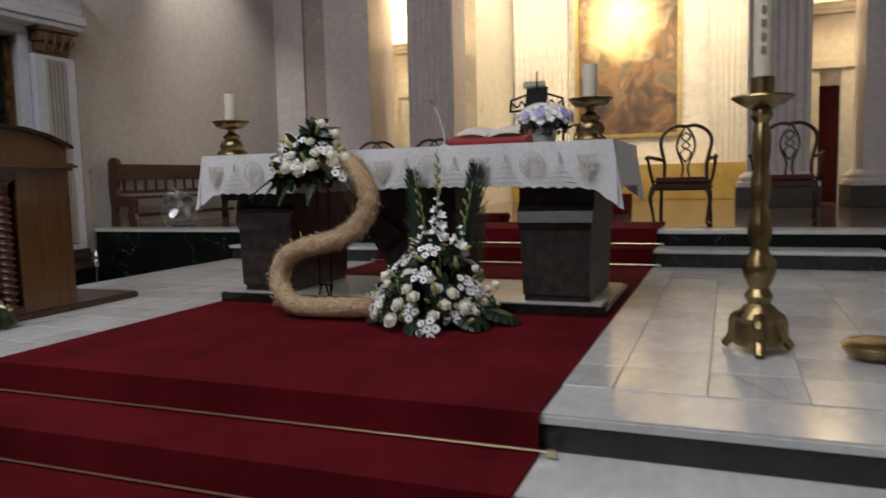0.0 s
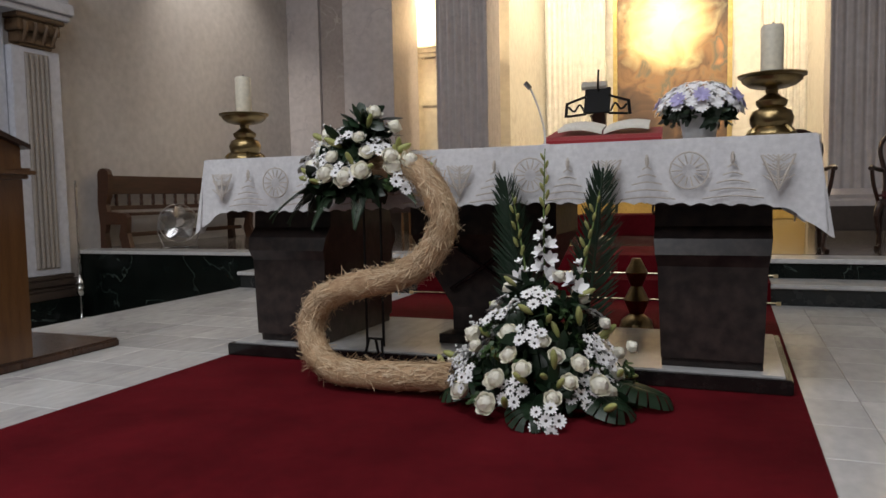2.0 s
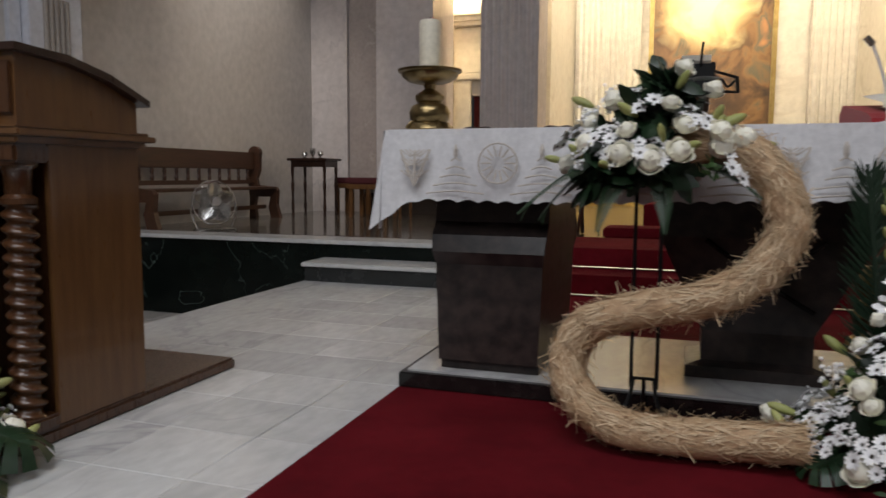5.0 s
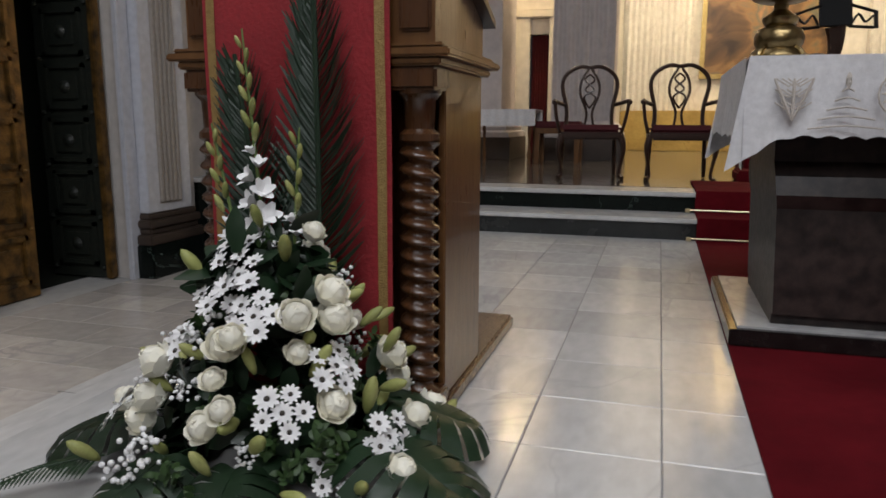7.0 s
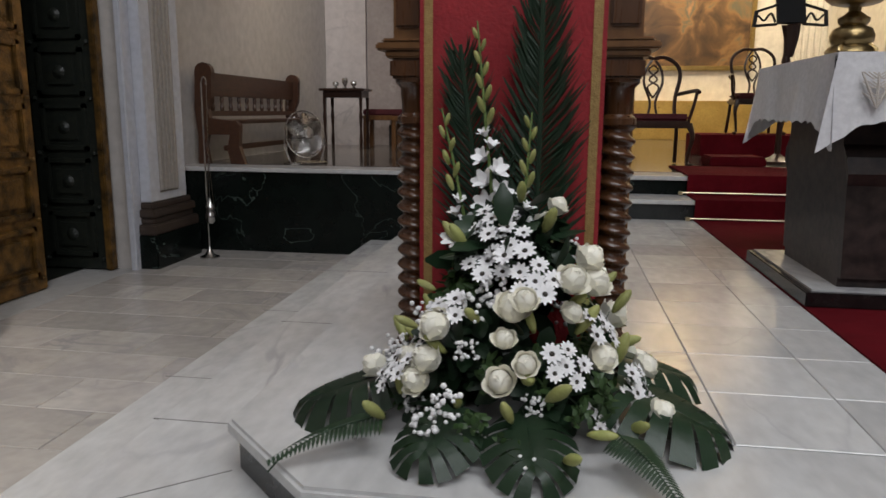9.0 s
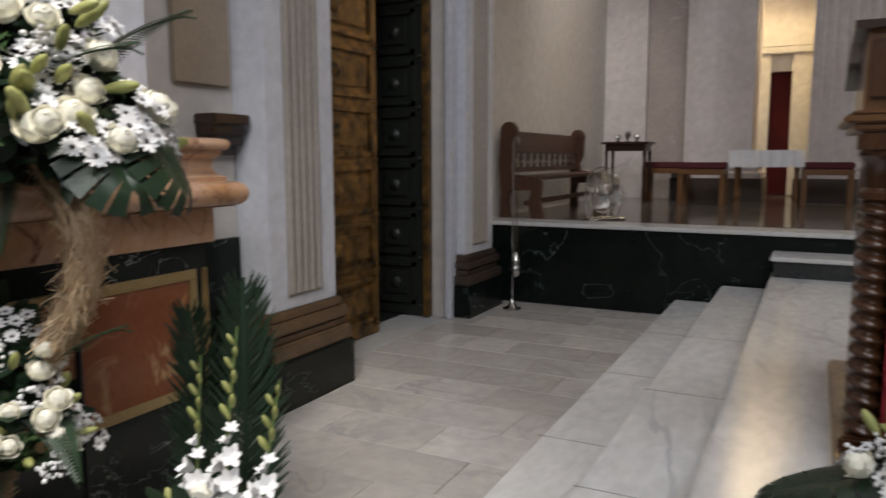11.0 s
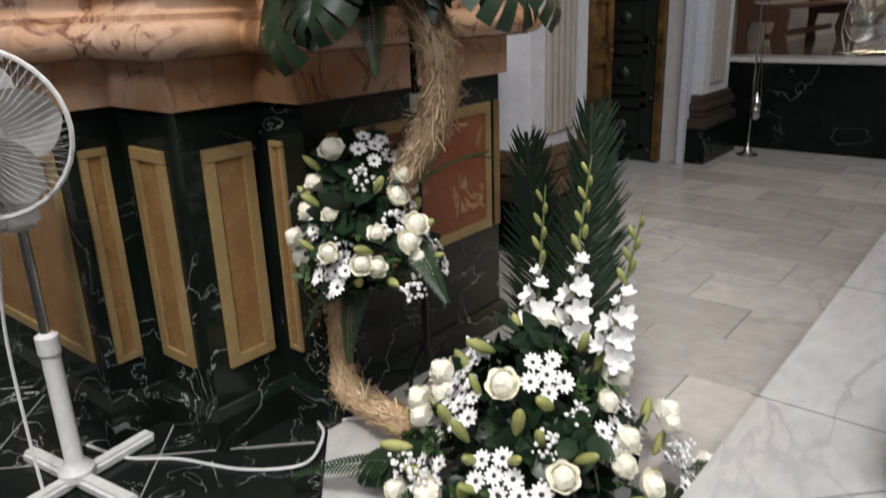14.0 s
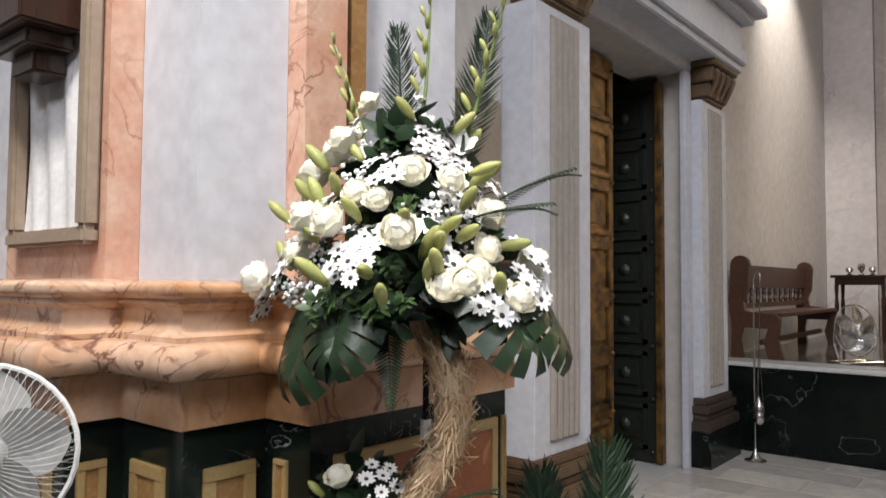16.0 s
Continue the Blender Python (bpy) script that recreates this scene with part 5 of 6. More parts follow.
# beside the pier
straw_tube("straw_figure", "golden straw roll bent in a tall curve beside the pier", [(-8.05, 2.52, 1.62), (-7.95, 2.5, 1.52), (-7.88, 2.5, 1.40), (-7.87, 2.5, 1.25), (-7.94, 2.48, 1.08), (-8.08, 2.46, 0.92), (-8.22, 2.46, 0.74), (-8.32, 2.46, 0.56), (-8.38, 2.46, 0.40),
            (-8.40, 2.46, 0.25), (-8.34, 2.45, 0.13), (-8.18, 2.44, 0.10), (-7.98, 2.42, 0.10)], 0.052, 12)
stand2 = thing("flower_stand", "tall thin black iron stand behind the straw figure", "stand", -8.06, 2.60, 0.0)
for s in (-1, 1):
    part("foot", tube(B(), [(0.0, 0, 0.35), (0.06 * s, -0.02, 0.2), (0.16 * s, -0.08 * s, 0.004)], 0.009, 6, 3), IRON, stand2)
part("foot", tube(B(), [(0, 0, 0.35), (0, 0.05, 0.2), (0, 0.16, 0.004)], 0.009, 6, 3), IRON, stand2)
part("pole", tube(B(), [(0, 0, 0.3), (0, 0, 1.50)], 0.011, 8, 1), IRON, stand2)
part("clamp", lathe(B(), [(0.018, 1.17), (0.018, 1.23)], 10), PLASTIC, stand2, "white plastic clamp")
part("tray", lathe(B(), [(0.12, 1.50), (0.14, 1.51), (0.15, 1.58), (0.14, 1.58), (0.12, 1.52)], 16), IRON, stand2)
b4 = bouquet("tall_bouquet", "high bouquet of ivory roses and daisies with split leaves", -8.04, 2.44, 1.56, 0.46, 0.68, 41, 24, 24, 32, 30, 0.6, -60, 0.75, big=1.08)
gladiolus(b4, (-0.12, 0.06, 0.3), (-0.42, 0.08, 1.02), r, 1, 10)
gladiolus(b4, (0.0, 0.06, 0.4), (0.04, 0.1, 1.06), r, 1, 10)
gladiolus(b4, (0.12, 0.06, 0.3), (0.34, 0.1, 0.98), r, 1, 10)
leafy(b4, "palm_frond", PALM_ME, [(-0.10, 0.12, 0.42, 38, 2, 0, 0.56), (0.14, 0.12, 0.42, 38, -10, 0, 0.56)])
leafy(b4, "monstera_leaf", MONSTERA_ME, [(-0.10, -0.20, 0.10, 262, -62, 0, 0.8), (0.02, -0.22, 0.10, 285, -60, 0, 0.62), (0.34, 0.0, 0.14, -10, -48, 0, 0.72), (-0.30, -0.05, 0.1, 205, -58, 0, 0.6), (0.40, 0.1, 0.12, 20, -55, 0, 0.65)])
leafy(b4, "fern_frond", FERN_ME, [(0.2, -0.05, 0.25, 0, 10, 0, 1.1), (0.2, 0.1, 0.3, 20, 25, 0, 1.0), (0.05, -0.1, 0.02, 320, -65, 0, 0.8)])
b5 = bouquet("middle_bouquet", "small bouquet of roses and daisies tied to the straw figure", -8.16, 2.42, 0.62, 0.23, 0.50, 42, 20, 13, 14, 16, 0.45, -70, 0.8, big=0.85)
leafy(b5, "fern_frond", FERN_ME, [(0.16, 0.02, 0.2, 340, -30, 0, 0.9), (0.2, 0.05, 0.35, 10, 25, 0, 0.8), (0.0, -0.05, 0.02, 290, -70, 0, 0.8), (0.12, 0.0, 0.42, 20, 50, 0, 0.8), (-0.1, -0.05, 0.02, 240, -60, 0, 0.7)])
b6 = bouquet("floor_flower_mound", "broad floor mound of ivory roses, daisies and lily buds", -7.53, 2.48, 0.0, 0.53, 0.58, 43, 32, 24, 46, 34, 0.75, big=1.0)
gladiolus(b6, (0.02, 0.18, 0.25), (0.04, 0.26, 1.06), r, 5, 9)
gladiolus(b6, (-0.10, 0.18, 0.25), (-0.12, 0.26, 0.95), r, 4, 8)
gladiolus(b6, (0.14, 0.18, 0.25), (0.22, 0.24, 0.92), r, 5, 8)
leafy(b6, "palm_frond", PALM_ME, [(-0.16, 0.34, 0.1, 38, 4, -2, 1.0), (-0.02, 0.30, 0.1, 40, -2, -2, 1.1)])
leafy(b6, "monstera_leaf", MONSTERA_ME, [(0.16, -0.34, 0.14, 300, -16, 0, 0.85), (0.02, -0.38, 0.13, 275, -14, 0, 0.8), (0.35, 0.05, 0.14, 0, -10, 0, 0.7), (-0.3, -0.15, 0.13, 210, -12, 0, 0.6)])
leafy(b6, "fern_frond", FERN_ME, [(-0.35, -0.25, 0.12, 215, -10, 0, 1.0), (0.4, 0.25, 0.12, 30, -5, 0, 1.0), (-0.4, 0.1, 0.12, 170, -8, 0, 0.8)])

# pot of lilac and white flowers on the altar
pot = thing("flower_pot", "white pot of lilac and white flowers on the altar", "flower pot", -1.14, 5.03, 1.764)
part("pot", lathe(B(), [(0.07, 0.0), (0.075, 0.01), (0.092, 0.10), (0.098, 0.12), (0.085, 0.12), (0.08, 0.10)], 22), PLASTIC, pot, "white tapered pot", "edges")
r = random.Random(77)
for i in range(64):
    a, h = i * 2.4, (i + 0.5) / 64
    rr = 0.19 * math.sqrt(1 - h * h * 0.9)
    p = (rr * math.cos(a), rr * math.sin(a), 0.135 + 0.13 * h)
    place(pot, "flower", DAISY_ME, p, (p[0], p[1], 0.05 + 0.2 * h), r.uniform(0, 6), 0.95)
LILAC_ME = DAISY_ME.copy()
LILAC_ME.materials.clear()
LILAC_ME.materials.append(LILAC)
for i in range(9):
    a = i * 2.4
    place(pot, "lilac_flower", LILAC_ME, (0.19 * math.cos(a), 0.19 * math.sin(a), 0.16 + 0.05 * (i % 3) / 3), (math.cos(a), math.sin(a), 0.5), r.uniform(0, 6), 1.15)
for i in range(6):
    a = i * 1.05
    place(pot, "foliage", DARKSPRIG_ME[i % 2], (0.12 * math.cos(a), 0.12 * math.sin(a), 0.12), (math.cos(a), math.sin(a), 0.1), a, 0.5)



# ---------------------------------------------------------------- chairs, bench and tables on the dais
def armchair():
    """Carved dark armchair: cabriole legs, bow back with a pierced splat, scrolled arms; faces local -y."""
    th = thing("armchair", "carved dark wooden armchair with pierced back and red seat", "chair", 0, 0, 0, 0, "armchairs on the dais")
    bm = box(B(), -0.30, 0.30, -0.27, 0.25, 0.47, 0.55, 0.03)
    part("seat", bm, SEATRED, th, "dark red upholstered seat", "edges")
    part("seat_rail", box(B(), -0.32, 0.32, -0.29, 0.27, 0.40, 0.475, 0.02), WOODDARK, th)
    for s in (-1, 1):
        part("leg", tube(B(), [(0.29 * s, -0.26, 0.44), (0.325 * s, -0.30, 0.32), (0.30 * s, -0.28, 0.15), (0.29 * s, -0.27, 0.05), (0.32 * s, -0.31, 0.012)], lambda t: 0.040 - 0.024 * math.sin(t * 2.6), 8, 4), WOODDARK, th)
        part("leg", tube(B(), [(0.27 * s, 0.24, 0.45), (0.28 * s, 0.28, 0.2), (0.29 * s, 0.33, 0.012)], 0.022, 8, 3), WOODDARK, th)
        part("back_post", tube(B(), [(0.25 * s, 0.25, 0.45), (0.24 * s, 0.28, 0.7), (0.29 * s, 0.32, 0.95), (0.25 * s, 0.34, 1.08), (0.12 * s, 0.35, 1.16), (0.0, 0.355, 1.15)], 0.022, 8, 5), WOODDARK, th)
        part("arm", tube(B(), [(0.27 * s, 0.29, 0.76), (0.34 * s, 0.1, 0.78), (0.37 * s, -0.15, 0.79), (0.38 * s, -0.23, 0.77)], 0.022, 8, 4), WOODDARK, th)
        part("arm_support", tube(B(), [(0.37 * s, -0.19, 0.78), (0.35 * s, -0.14, 0.62), (0.31 * s, -0.12, 0.46)], 0.018, 8, 4), WOODDARK, th)
        part("splat", tube(B(), [(0.05 * s, 0.26, 0.53), (0.03 * s, 0.28, 0.68), (0.10 * s, 0.31, 0.88), (0.085 * s, 0.33, 1.02), (0.02 * s, 0.345, 1.13)], 0.014, 6, 5), WOODDARK, th)
        part("splat_scroll", tube(B(), [(0.0, 0.285, 0.72), (0.06 * s, 0.30, 0.84), (-0.045 * s, 0.315, 0.92), (0.05 * s, 0.33, 1.02), (0.0, 0.34, 1.08)], 0.011, 6, 5), WOODDARK, th)
    return th


first = armchair()
first.matrix_world = pose(-4.08 * U, 9.98 * U, (DAIS + 0.004) * U, 0, 0, 3) @ Matrix.Scale(1.06, 4)
for x, y, rz in ((-5.03, 10.0, 8), (-0.45, 9.45, -3), (0.75, 9.9, -8), (-2.36, 12.6, 0)):
    copy_thing(first, pose(x * U, y * U, (DAIS + (0.30 if x == -2.36 else 0.004)) * U, 0, 0, rz))
tagged(part("chair_platform", box(B(), -3.2, -1.5, 12.0, 13.2, DAIS + 0.004, DAIS + 0.298, 0.01), CARPET), "low red-carpeted platform under the middle chair", "platform")
tagged(part("carpeted_step", box(B(), -3.5, -2.9, 9.75, 10.3, DAIS + 0.005, DAIS + 0.12, 0.02), CARPET), "low step covered with dark red carpet", "step")


def bench():
    th = thing("church_bench", "long worn wooden bench with rounded end panels", "bench", -8.86, 8.95, DAIS + 0.004)
    L = 2.75
    for y in (0.0, L):
        bm = B()
        out = [(-0.28, 0.0), (-0.16, 0.0), (-0.19, 0.20), (-0.16, 0.32), (0.10, 0.32), (0.06, 0.16), (0.10, 0.0), (0.26, 0.0), (0.20, 0.2), (0.22, 0.42), (0.18, 0.47), (-0.13, 0.50), (-0.15, 0.60), (-0.10, 0.72), (-0.09, 0.92)]
        for k in range(7):
            a = math.pi * k / 6
            out.append((-0.18 + 0.10 * math.cos(a), 1.0 + 0.10 * math.sin(a)))
        out += [(-0.28, 0.9), (-0.30, 0.6), (-0.27, 0.3)]
        a = [bm.verts.new((px, y - 0.04, pz)) for px, pz in out]
        b = [bm.verts.new((px, y + 0.04, pz)) for px, pz in out]
        bm.faces.new(a)
        bm.faces.new(b[::-1])
        for i in range(len(out)):
            bm.faces.new((a[i], a[(i + 1) % len(out)], b[(i + 1) % len(out)], b[i]))
        part("end_panel", bm, BENCHWOOD, th)
    part("seat", box(B(), -0.20, 0.22, 0.04, L - 0.04, 0.44, 0.48, 0.01), BENCHWOOD, th)
    part("back_rail", box(B(), -0.22, -0.17, 0.04, L - 0.04, 0.74, 1.0, 0.012), BENCHWOOD, th)
    part("lower_rail", box(B(), -0.22, -0.18, 0.04, L - 0.04, 0.52, 0.58, 0.008), BENCHWOOD, th)
    for i in range(11):
        y = 0.2 + i * (L - 0.4) / 10
        part("baluster", lathe(B(), [(0.02, 0.58), (0.028, 0.62), (0.018, 0.66), (0.026, 0.70), (0.02, 0.745)], 8, -0.20, y), BENCHWOOD, th)
    part("stretcher", box(B(), -0.02, 0.03, 0.04, L - 0.04, 0.14, 0.20, 0.008), BENCHWOOD, th)


bench()


def side_table(x, y, w, d, h, material, name, label):
    th = thing(name, label, "table", x, y, DAIS + 0.004)
    part("tabletop", box(B(), -w / 2, w / 2, -d / 2, d / 2, h - 0.04, h, 0.008), material, th)
    part("apron", box(B(), -w / 2 + 0.05, w / 2 - 0.05, -d / 2 + 0.05, d / 2 - 0.05, h - 0.14, h - 0.04, 0.004), material, th)
    for sx in (-1, 1):
        for sy in (-1, 1):
            part("leg", lathe(B(), [(0.028, 0.0), (0.022, 0.06), (0.03, 0.12), (0.018, 0.3), (0.03, 0.5), (0.02, 0.6), (0.03, h - 0.14)], 10, sx * (w / 2 - 0.07), sy * (d / 2 - 0.07)), material, th)


side_table(-8.5, 12.6, 0.72, 0.55, 0.93, WOODDARK, "credence_table", "small dark wooden table against the side wall")
for i, (dx, hh) in enumerate(((-0.15, 0.10), (0.0, 0.16), (0.14, 0.11))):
    th = thing("silver_vessel", "small silver vessel on the dark side table", "vessel", -8.5 + dx, 12.55, DAIS + 0.934, 0, "vessels on the side table")
    part("bowl", lathe(B(), [(0.035, 0), (0.04, 0.01), (0.015, 0.03), (0.05, hh * 0.6), (0.045, hh), (0.02, hh + 0.01)], 14), SILVER, th, "", "edges")
side_table(-6.5, 12.6, 0.92, 0.6, 0.78, WOODLIGHT, "cloth_table", "wooden table covered with a white lace cloth")
th = thing("lace_cloth", "white lace cloth hanging over a small table", "tablecloth", -6.5, 12.6, DAIS + 0.785)
part("top", box(B(), -0.49, 0.49, -0.33, 0.33, 0.0, 0.008, 0.003), CLOTH, th)
for s in (-1, 1):
    bm = B()
    n = 40
    a = [bm.verts.new((-0.49 + 0.98 * i / n, s * (0.335 + 0.01 * math.sin(i * 1.1)), 0.004)) for i in range(n + 1)]
    b = [bm.verts.new((-0.49 + 0.98 * i / n, s * (0.345 + 0.018 * math.sin(i * 1.1)), -0.22 - 0.012 * abs(math.sin(i * 0.8)))) for i in range(n + 1)]
    for i in range(n):
        bm.faces.new((a[i], a[i + 1], b[i + 1], b[i]))
    part("fall", bm, CLOTH, th, "", True)


def stool(x, y):
    th = thing("wooden_stool", "plain light wooden stool with padded red top", "stool", x, y, DAIS + 0.004, 0, "stools on the dais")
    part("seat", box(B(), -0.33, 0.33, -0.24, 0.24, 0.52, 0.62, 0.02), SEATRED, th)
    part("rail", box(B(), -0.33, 0.33, -0.25, 0.25, 0.44, 0.52, 0.008), WOODLIGHT, th)
    for sx in (-1, 1):
        for sy in (-1, 1):
            part("leg", box(B(), sx * 0.29 - 0.035, sx * 0.29 + 0.035, sy * 0.2 - 0.035, sy * 0.2 + 0.035, 0.0, 0.44, 0.006), WOODLIGHT, th)


stool(-7.35, 12.4)
stool(-5.72, 12.7)
stool(-8.0, 13.2)


def floor_fan():
    th = thing("floor_fan", "low chrome floor fan on the dais", "fan", -7.98, 9.15, DAIS + 0.004, 55)
    part("foot", tube(B(), [(-0.22, -0.1, 0.012), (-0.22, 0.1, 0.012), (0.22, 0.1, 0.012), (0.22, -0.1, 0.012), (-0.22, -0.1, 0.012)], 0.012, 6, 1), CHROME, th)
    for s in (-1, 1):
        part("bracket", tube(B(), [(0.2 * s, 0, 0.012), (0.27 * s, 0, 0.2), (0.265 * s, 0, 0.32)], 0.01, 6, 3), CHROME, th)
    fan_head(th, Matrix.Translation((0, 0, 0.33)) @ Matrix.Rotation(radians(82), 4, "X"), 0.26, CHROME, CHROME)


def fan_head(th, m, R, cage_mat, blade_mat):
    """A fan head facing local z of m: two wire cages, hub and blades at rest."""
    for side in (-1, 1):
        bm = B()
        for k in range(64):
            a = 2 * math.pi * k / 64
            pts = [m @ Vector((rr * math.cos(a + tw), rr * math.sin(a + tw), side * zz)) for rr, zz, tw in ((R * 0.22, 0.085, 0), (R * 0.6, 0.08, 0.1), (R * 0.93, 0.045, 0.2), (R, 0.0, 0.22))]
            tube(bm, pts, 0.0009, 4, 2)
        part("wire_cage", bm, cage_mat, th, "thin wire cage")["kind"] = "stuff"
    part("rim", tube(B(), [m @ Vector((R * math.cos(2 * math.pi * k / 32), R * math.sin(2 * math.pi * k / 32), 0)) for k in range(33)], 0.008, 6, 1), cage_mat, th)
    hub = lathe(B(), [(R * 0.24, -0.07), (R * 0.26, -0.03), (R * 0.26, 0.075), (R * 0.2, 0.092), (0.01, 0.096)], 18)
    hub.transform(m)
    part("hub", hub, blade_mat, th, "", "edges")
    for k in range(5):
        bm = B()
        petal(bm, m @ Matrix.Rotation(2 * math.pi * k / 5 + 0.3, 4, "Z") @ Matrix.Translation((R * 0.16, 0, 0)) @ Matrix.Rotation(radians(22), 4, "X"), R * 0.76, R * 0.45, 0.0, 8, 5)
        bmesh.ops.solidify(bm, geom=bm.faces[:], thickness=0.006)
        part("blade", bm, blade_mat, th)


floor_fan()


def pedestal_fan():
    th = thing("pedestal_fan", "white plastic pedestal fan on crossed feet", "fan", -8.83, 1.63, -0.028)
    for k in range(4):
        a = radians(8 + 90 * k)
        bm = box(B(), 0.0, 0.30, -0.028, 0.028, 0.0, 0.045, 0.012)
        bm.transform(Matrix.Rotation(a, 4, "Z"))
        part("foot", bm, PLASTIC, th, "", "edges")
    part("collar", lathe(B(), [(0.06, 0.03), (0.06, 0.06), (0.04, 0.08), (0.03, 0.10), (0.03, 0.5), (0.036, 0.5), (0.036, 0.56), (0.02, 0.57)], 16), PLASTIC, th, "", "edges")
    part("pole", lathe(B(), [(0.016, 0.55), (0.016, 0.98)], 12), CHROME, th, "chrome pole")
    part("control_box", box(B(), -0.05, 0.05, -0.07, 0.05, 0.92, 1.10, 0.02), PLASTIC, th)
    part("motor", tube(B(), [(-0.06, 0.08, 1.22), (0.02, -0.03, 1.22)], 0.075, 14, 1), PLASTIC, th)
    part("neck", tube(B(), [(0, 0, 1.06), (0, 0.02, 1.2)], 0.03, 10, 1), PLASTIC, th)
    d = Vector((0.80, -0.60, 0.05))
    m = Matrix.Translation((0.07, -0.08, 1.225)) @ d.to_track_quat("Z", "Y").to_matrix().to_4x4()
    fan_head(th, m, 0.24, PLASTIC, PLASTIC)
    part("cord", tube(B(), [(-0.03, -0.05, 0.95), (-0.10, -0.08, 0.6), (-0.06, -0.1, 0.25), (0.02, -0.12, 0.01)], 0.006, 6, 5), PLASTIC, th)


pedestal_fan()
tagged(part("white_cable", tube(B(), [(-9.02, 1.75, -0.018), (-8.82, 1.80, -0.018), (-8.66, 1.91, -0.018), (-8.44, 2.0, -0.018), (-8.30, 2.11, -0.018), (-8.27, 2.20, -0.016), (-8.33, 2.31, 0.006), (-8.41, 2.36, 0.006), (-8.34, 2.42, 0.006), (-8.2, 2.62, 0.006), (-8.1, 2.95, 0.006)], 0.006, 6, 6), PLASTIC), "white electric cable lying across the floor", "cable")
tagged(part("black_cable", tube(B(), [(-8.3, 2.9, 0.004), (-8.2, 2.72, 0.03), (-8.0, 2.66, 0.006), (-7.85, 2.78, 0.006), (-7.7, 2.95, 0.006)], 0.007, 6, 6), IRON), "black electric cable coiled on the floor", "cable")


def paschal_candle():
    th = thing("paschal_candlestick", "tall ornate brass candlestick with a thick decorated candle", "candlestick", 0.23, 4.28, 0.527)
    for k in range(3):
        a = radians(-90 + 120 * k)
        c, s = math.cos(a), math.sin(a)
        part("foot", tube(B(), [(0.05 * c, 0.05 * s, 0.20), (0.13 * c, 0.13 * s, 0.18), (0.15 * c, 0.15 * s, 0.08), (0.20 * c, 0.20 * s, 0.02)], lambda t: 0.045 - 0.022 * t, 8, 4), BRASS, th, "scrolled foot")
    part("base", lathe(B(), [(0.13, 0.05), (0.14, 0.09), (0.11, 0.16), (0.12, 0.20), (0.09, 0.25), (0.06, 0.28)], 12), BRASS, th, "", "edges")
    prof = [(0.06, 0.28), (0.075, 0.32), (0.05, 0.36), (0.085, 0.44), (0.09, 0.50), (0.05, 0.56), (0.045, 0.60), (0.065, 0.66), (0.06, 0.74), (0.04, 0.80), (0.05, 0.86), (0.055, 0.95), (0.035, 1.02), (0.05, 1.10), (0.05, 1.2), (0.035, 1.26), (0.06, 1.30), (0.05, 1.33)]
    part("stem", lathe(B(), prof, 14), BRASS, th, "", "edges")
    part("dish", lathe(B(), [(0.05, 1.33), (0.11, 1.36), (0.16, 1.395), (0.155, 1.405), (0.05, 1.385)], 20), BRASS, th, "", "edges")
    part("socket", lathe(B(), [(0.06, 1.38), (0.062, 1.50), (0.05, 1.505)], 16), BRASS, th)
    part("candle", lathe(B(), [(0.048, 1.48), (0.048, 2.6), (0.03, 2.62), (0.004, 2.61)], 18), WAX, th, "thick white candle", "edges")
    bm = B()
    for k in range(5):
        box(bm, -0.012, 0.012, -0.052, -0.044, 1.62 + k * 0.07, 1.66 + k * 0.07)
    part("candle_relief", bm, ROD, th, "small gilt relief on the candle")


paschal_candle()
th = thing("brass_vessel", "low round brass vessel on the platform", "vessel", 0.80, 4.25, 0.527)
part("body", lathe(B(), [(0.10, 0.0), (0.11, 0.01), (0.16, 0.05), (0.17, 0.08), (0.15, 0.10), (0.12, 0.11), (0.02, 0.115)], 20), BRASS, th, "", "edges")


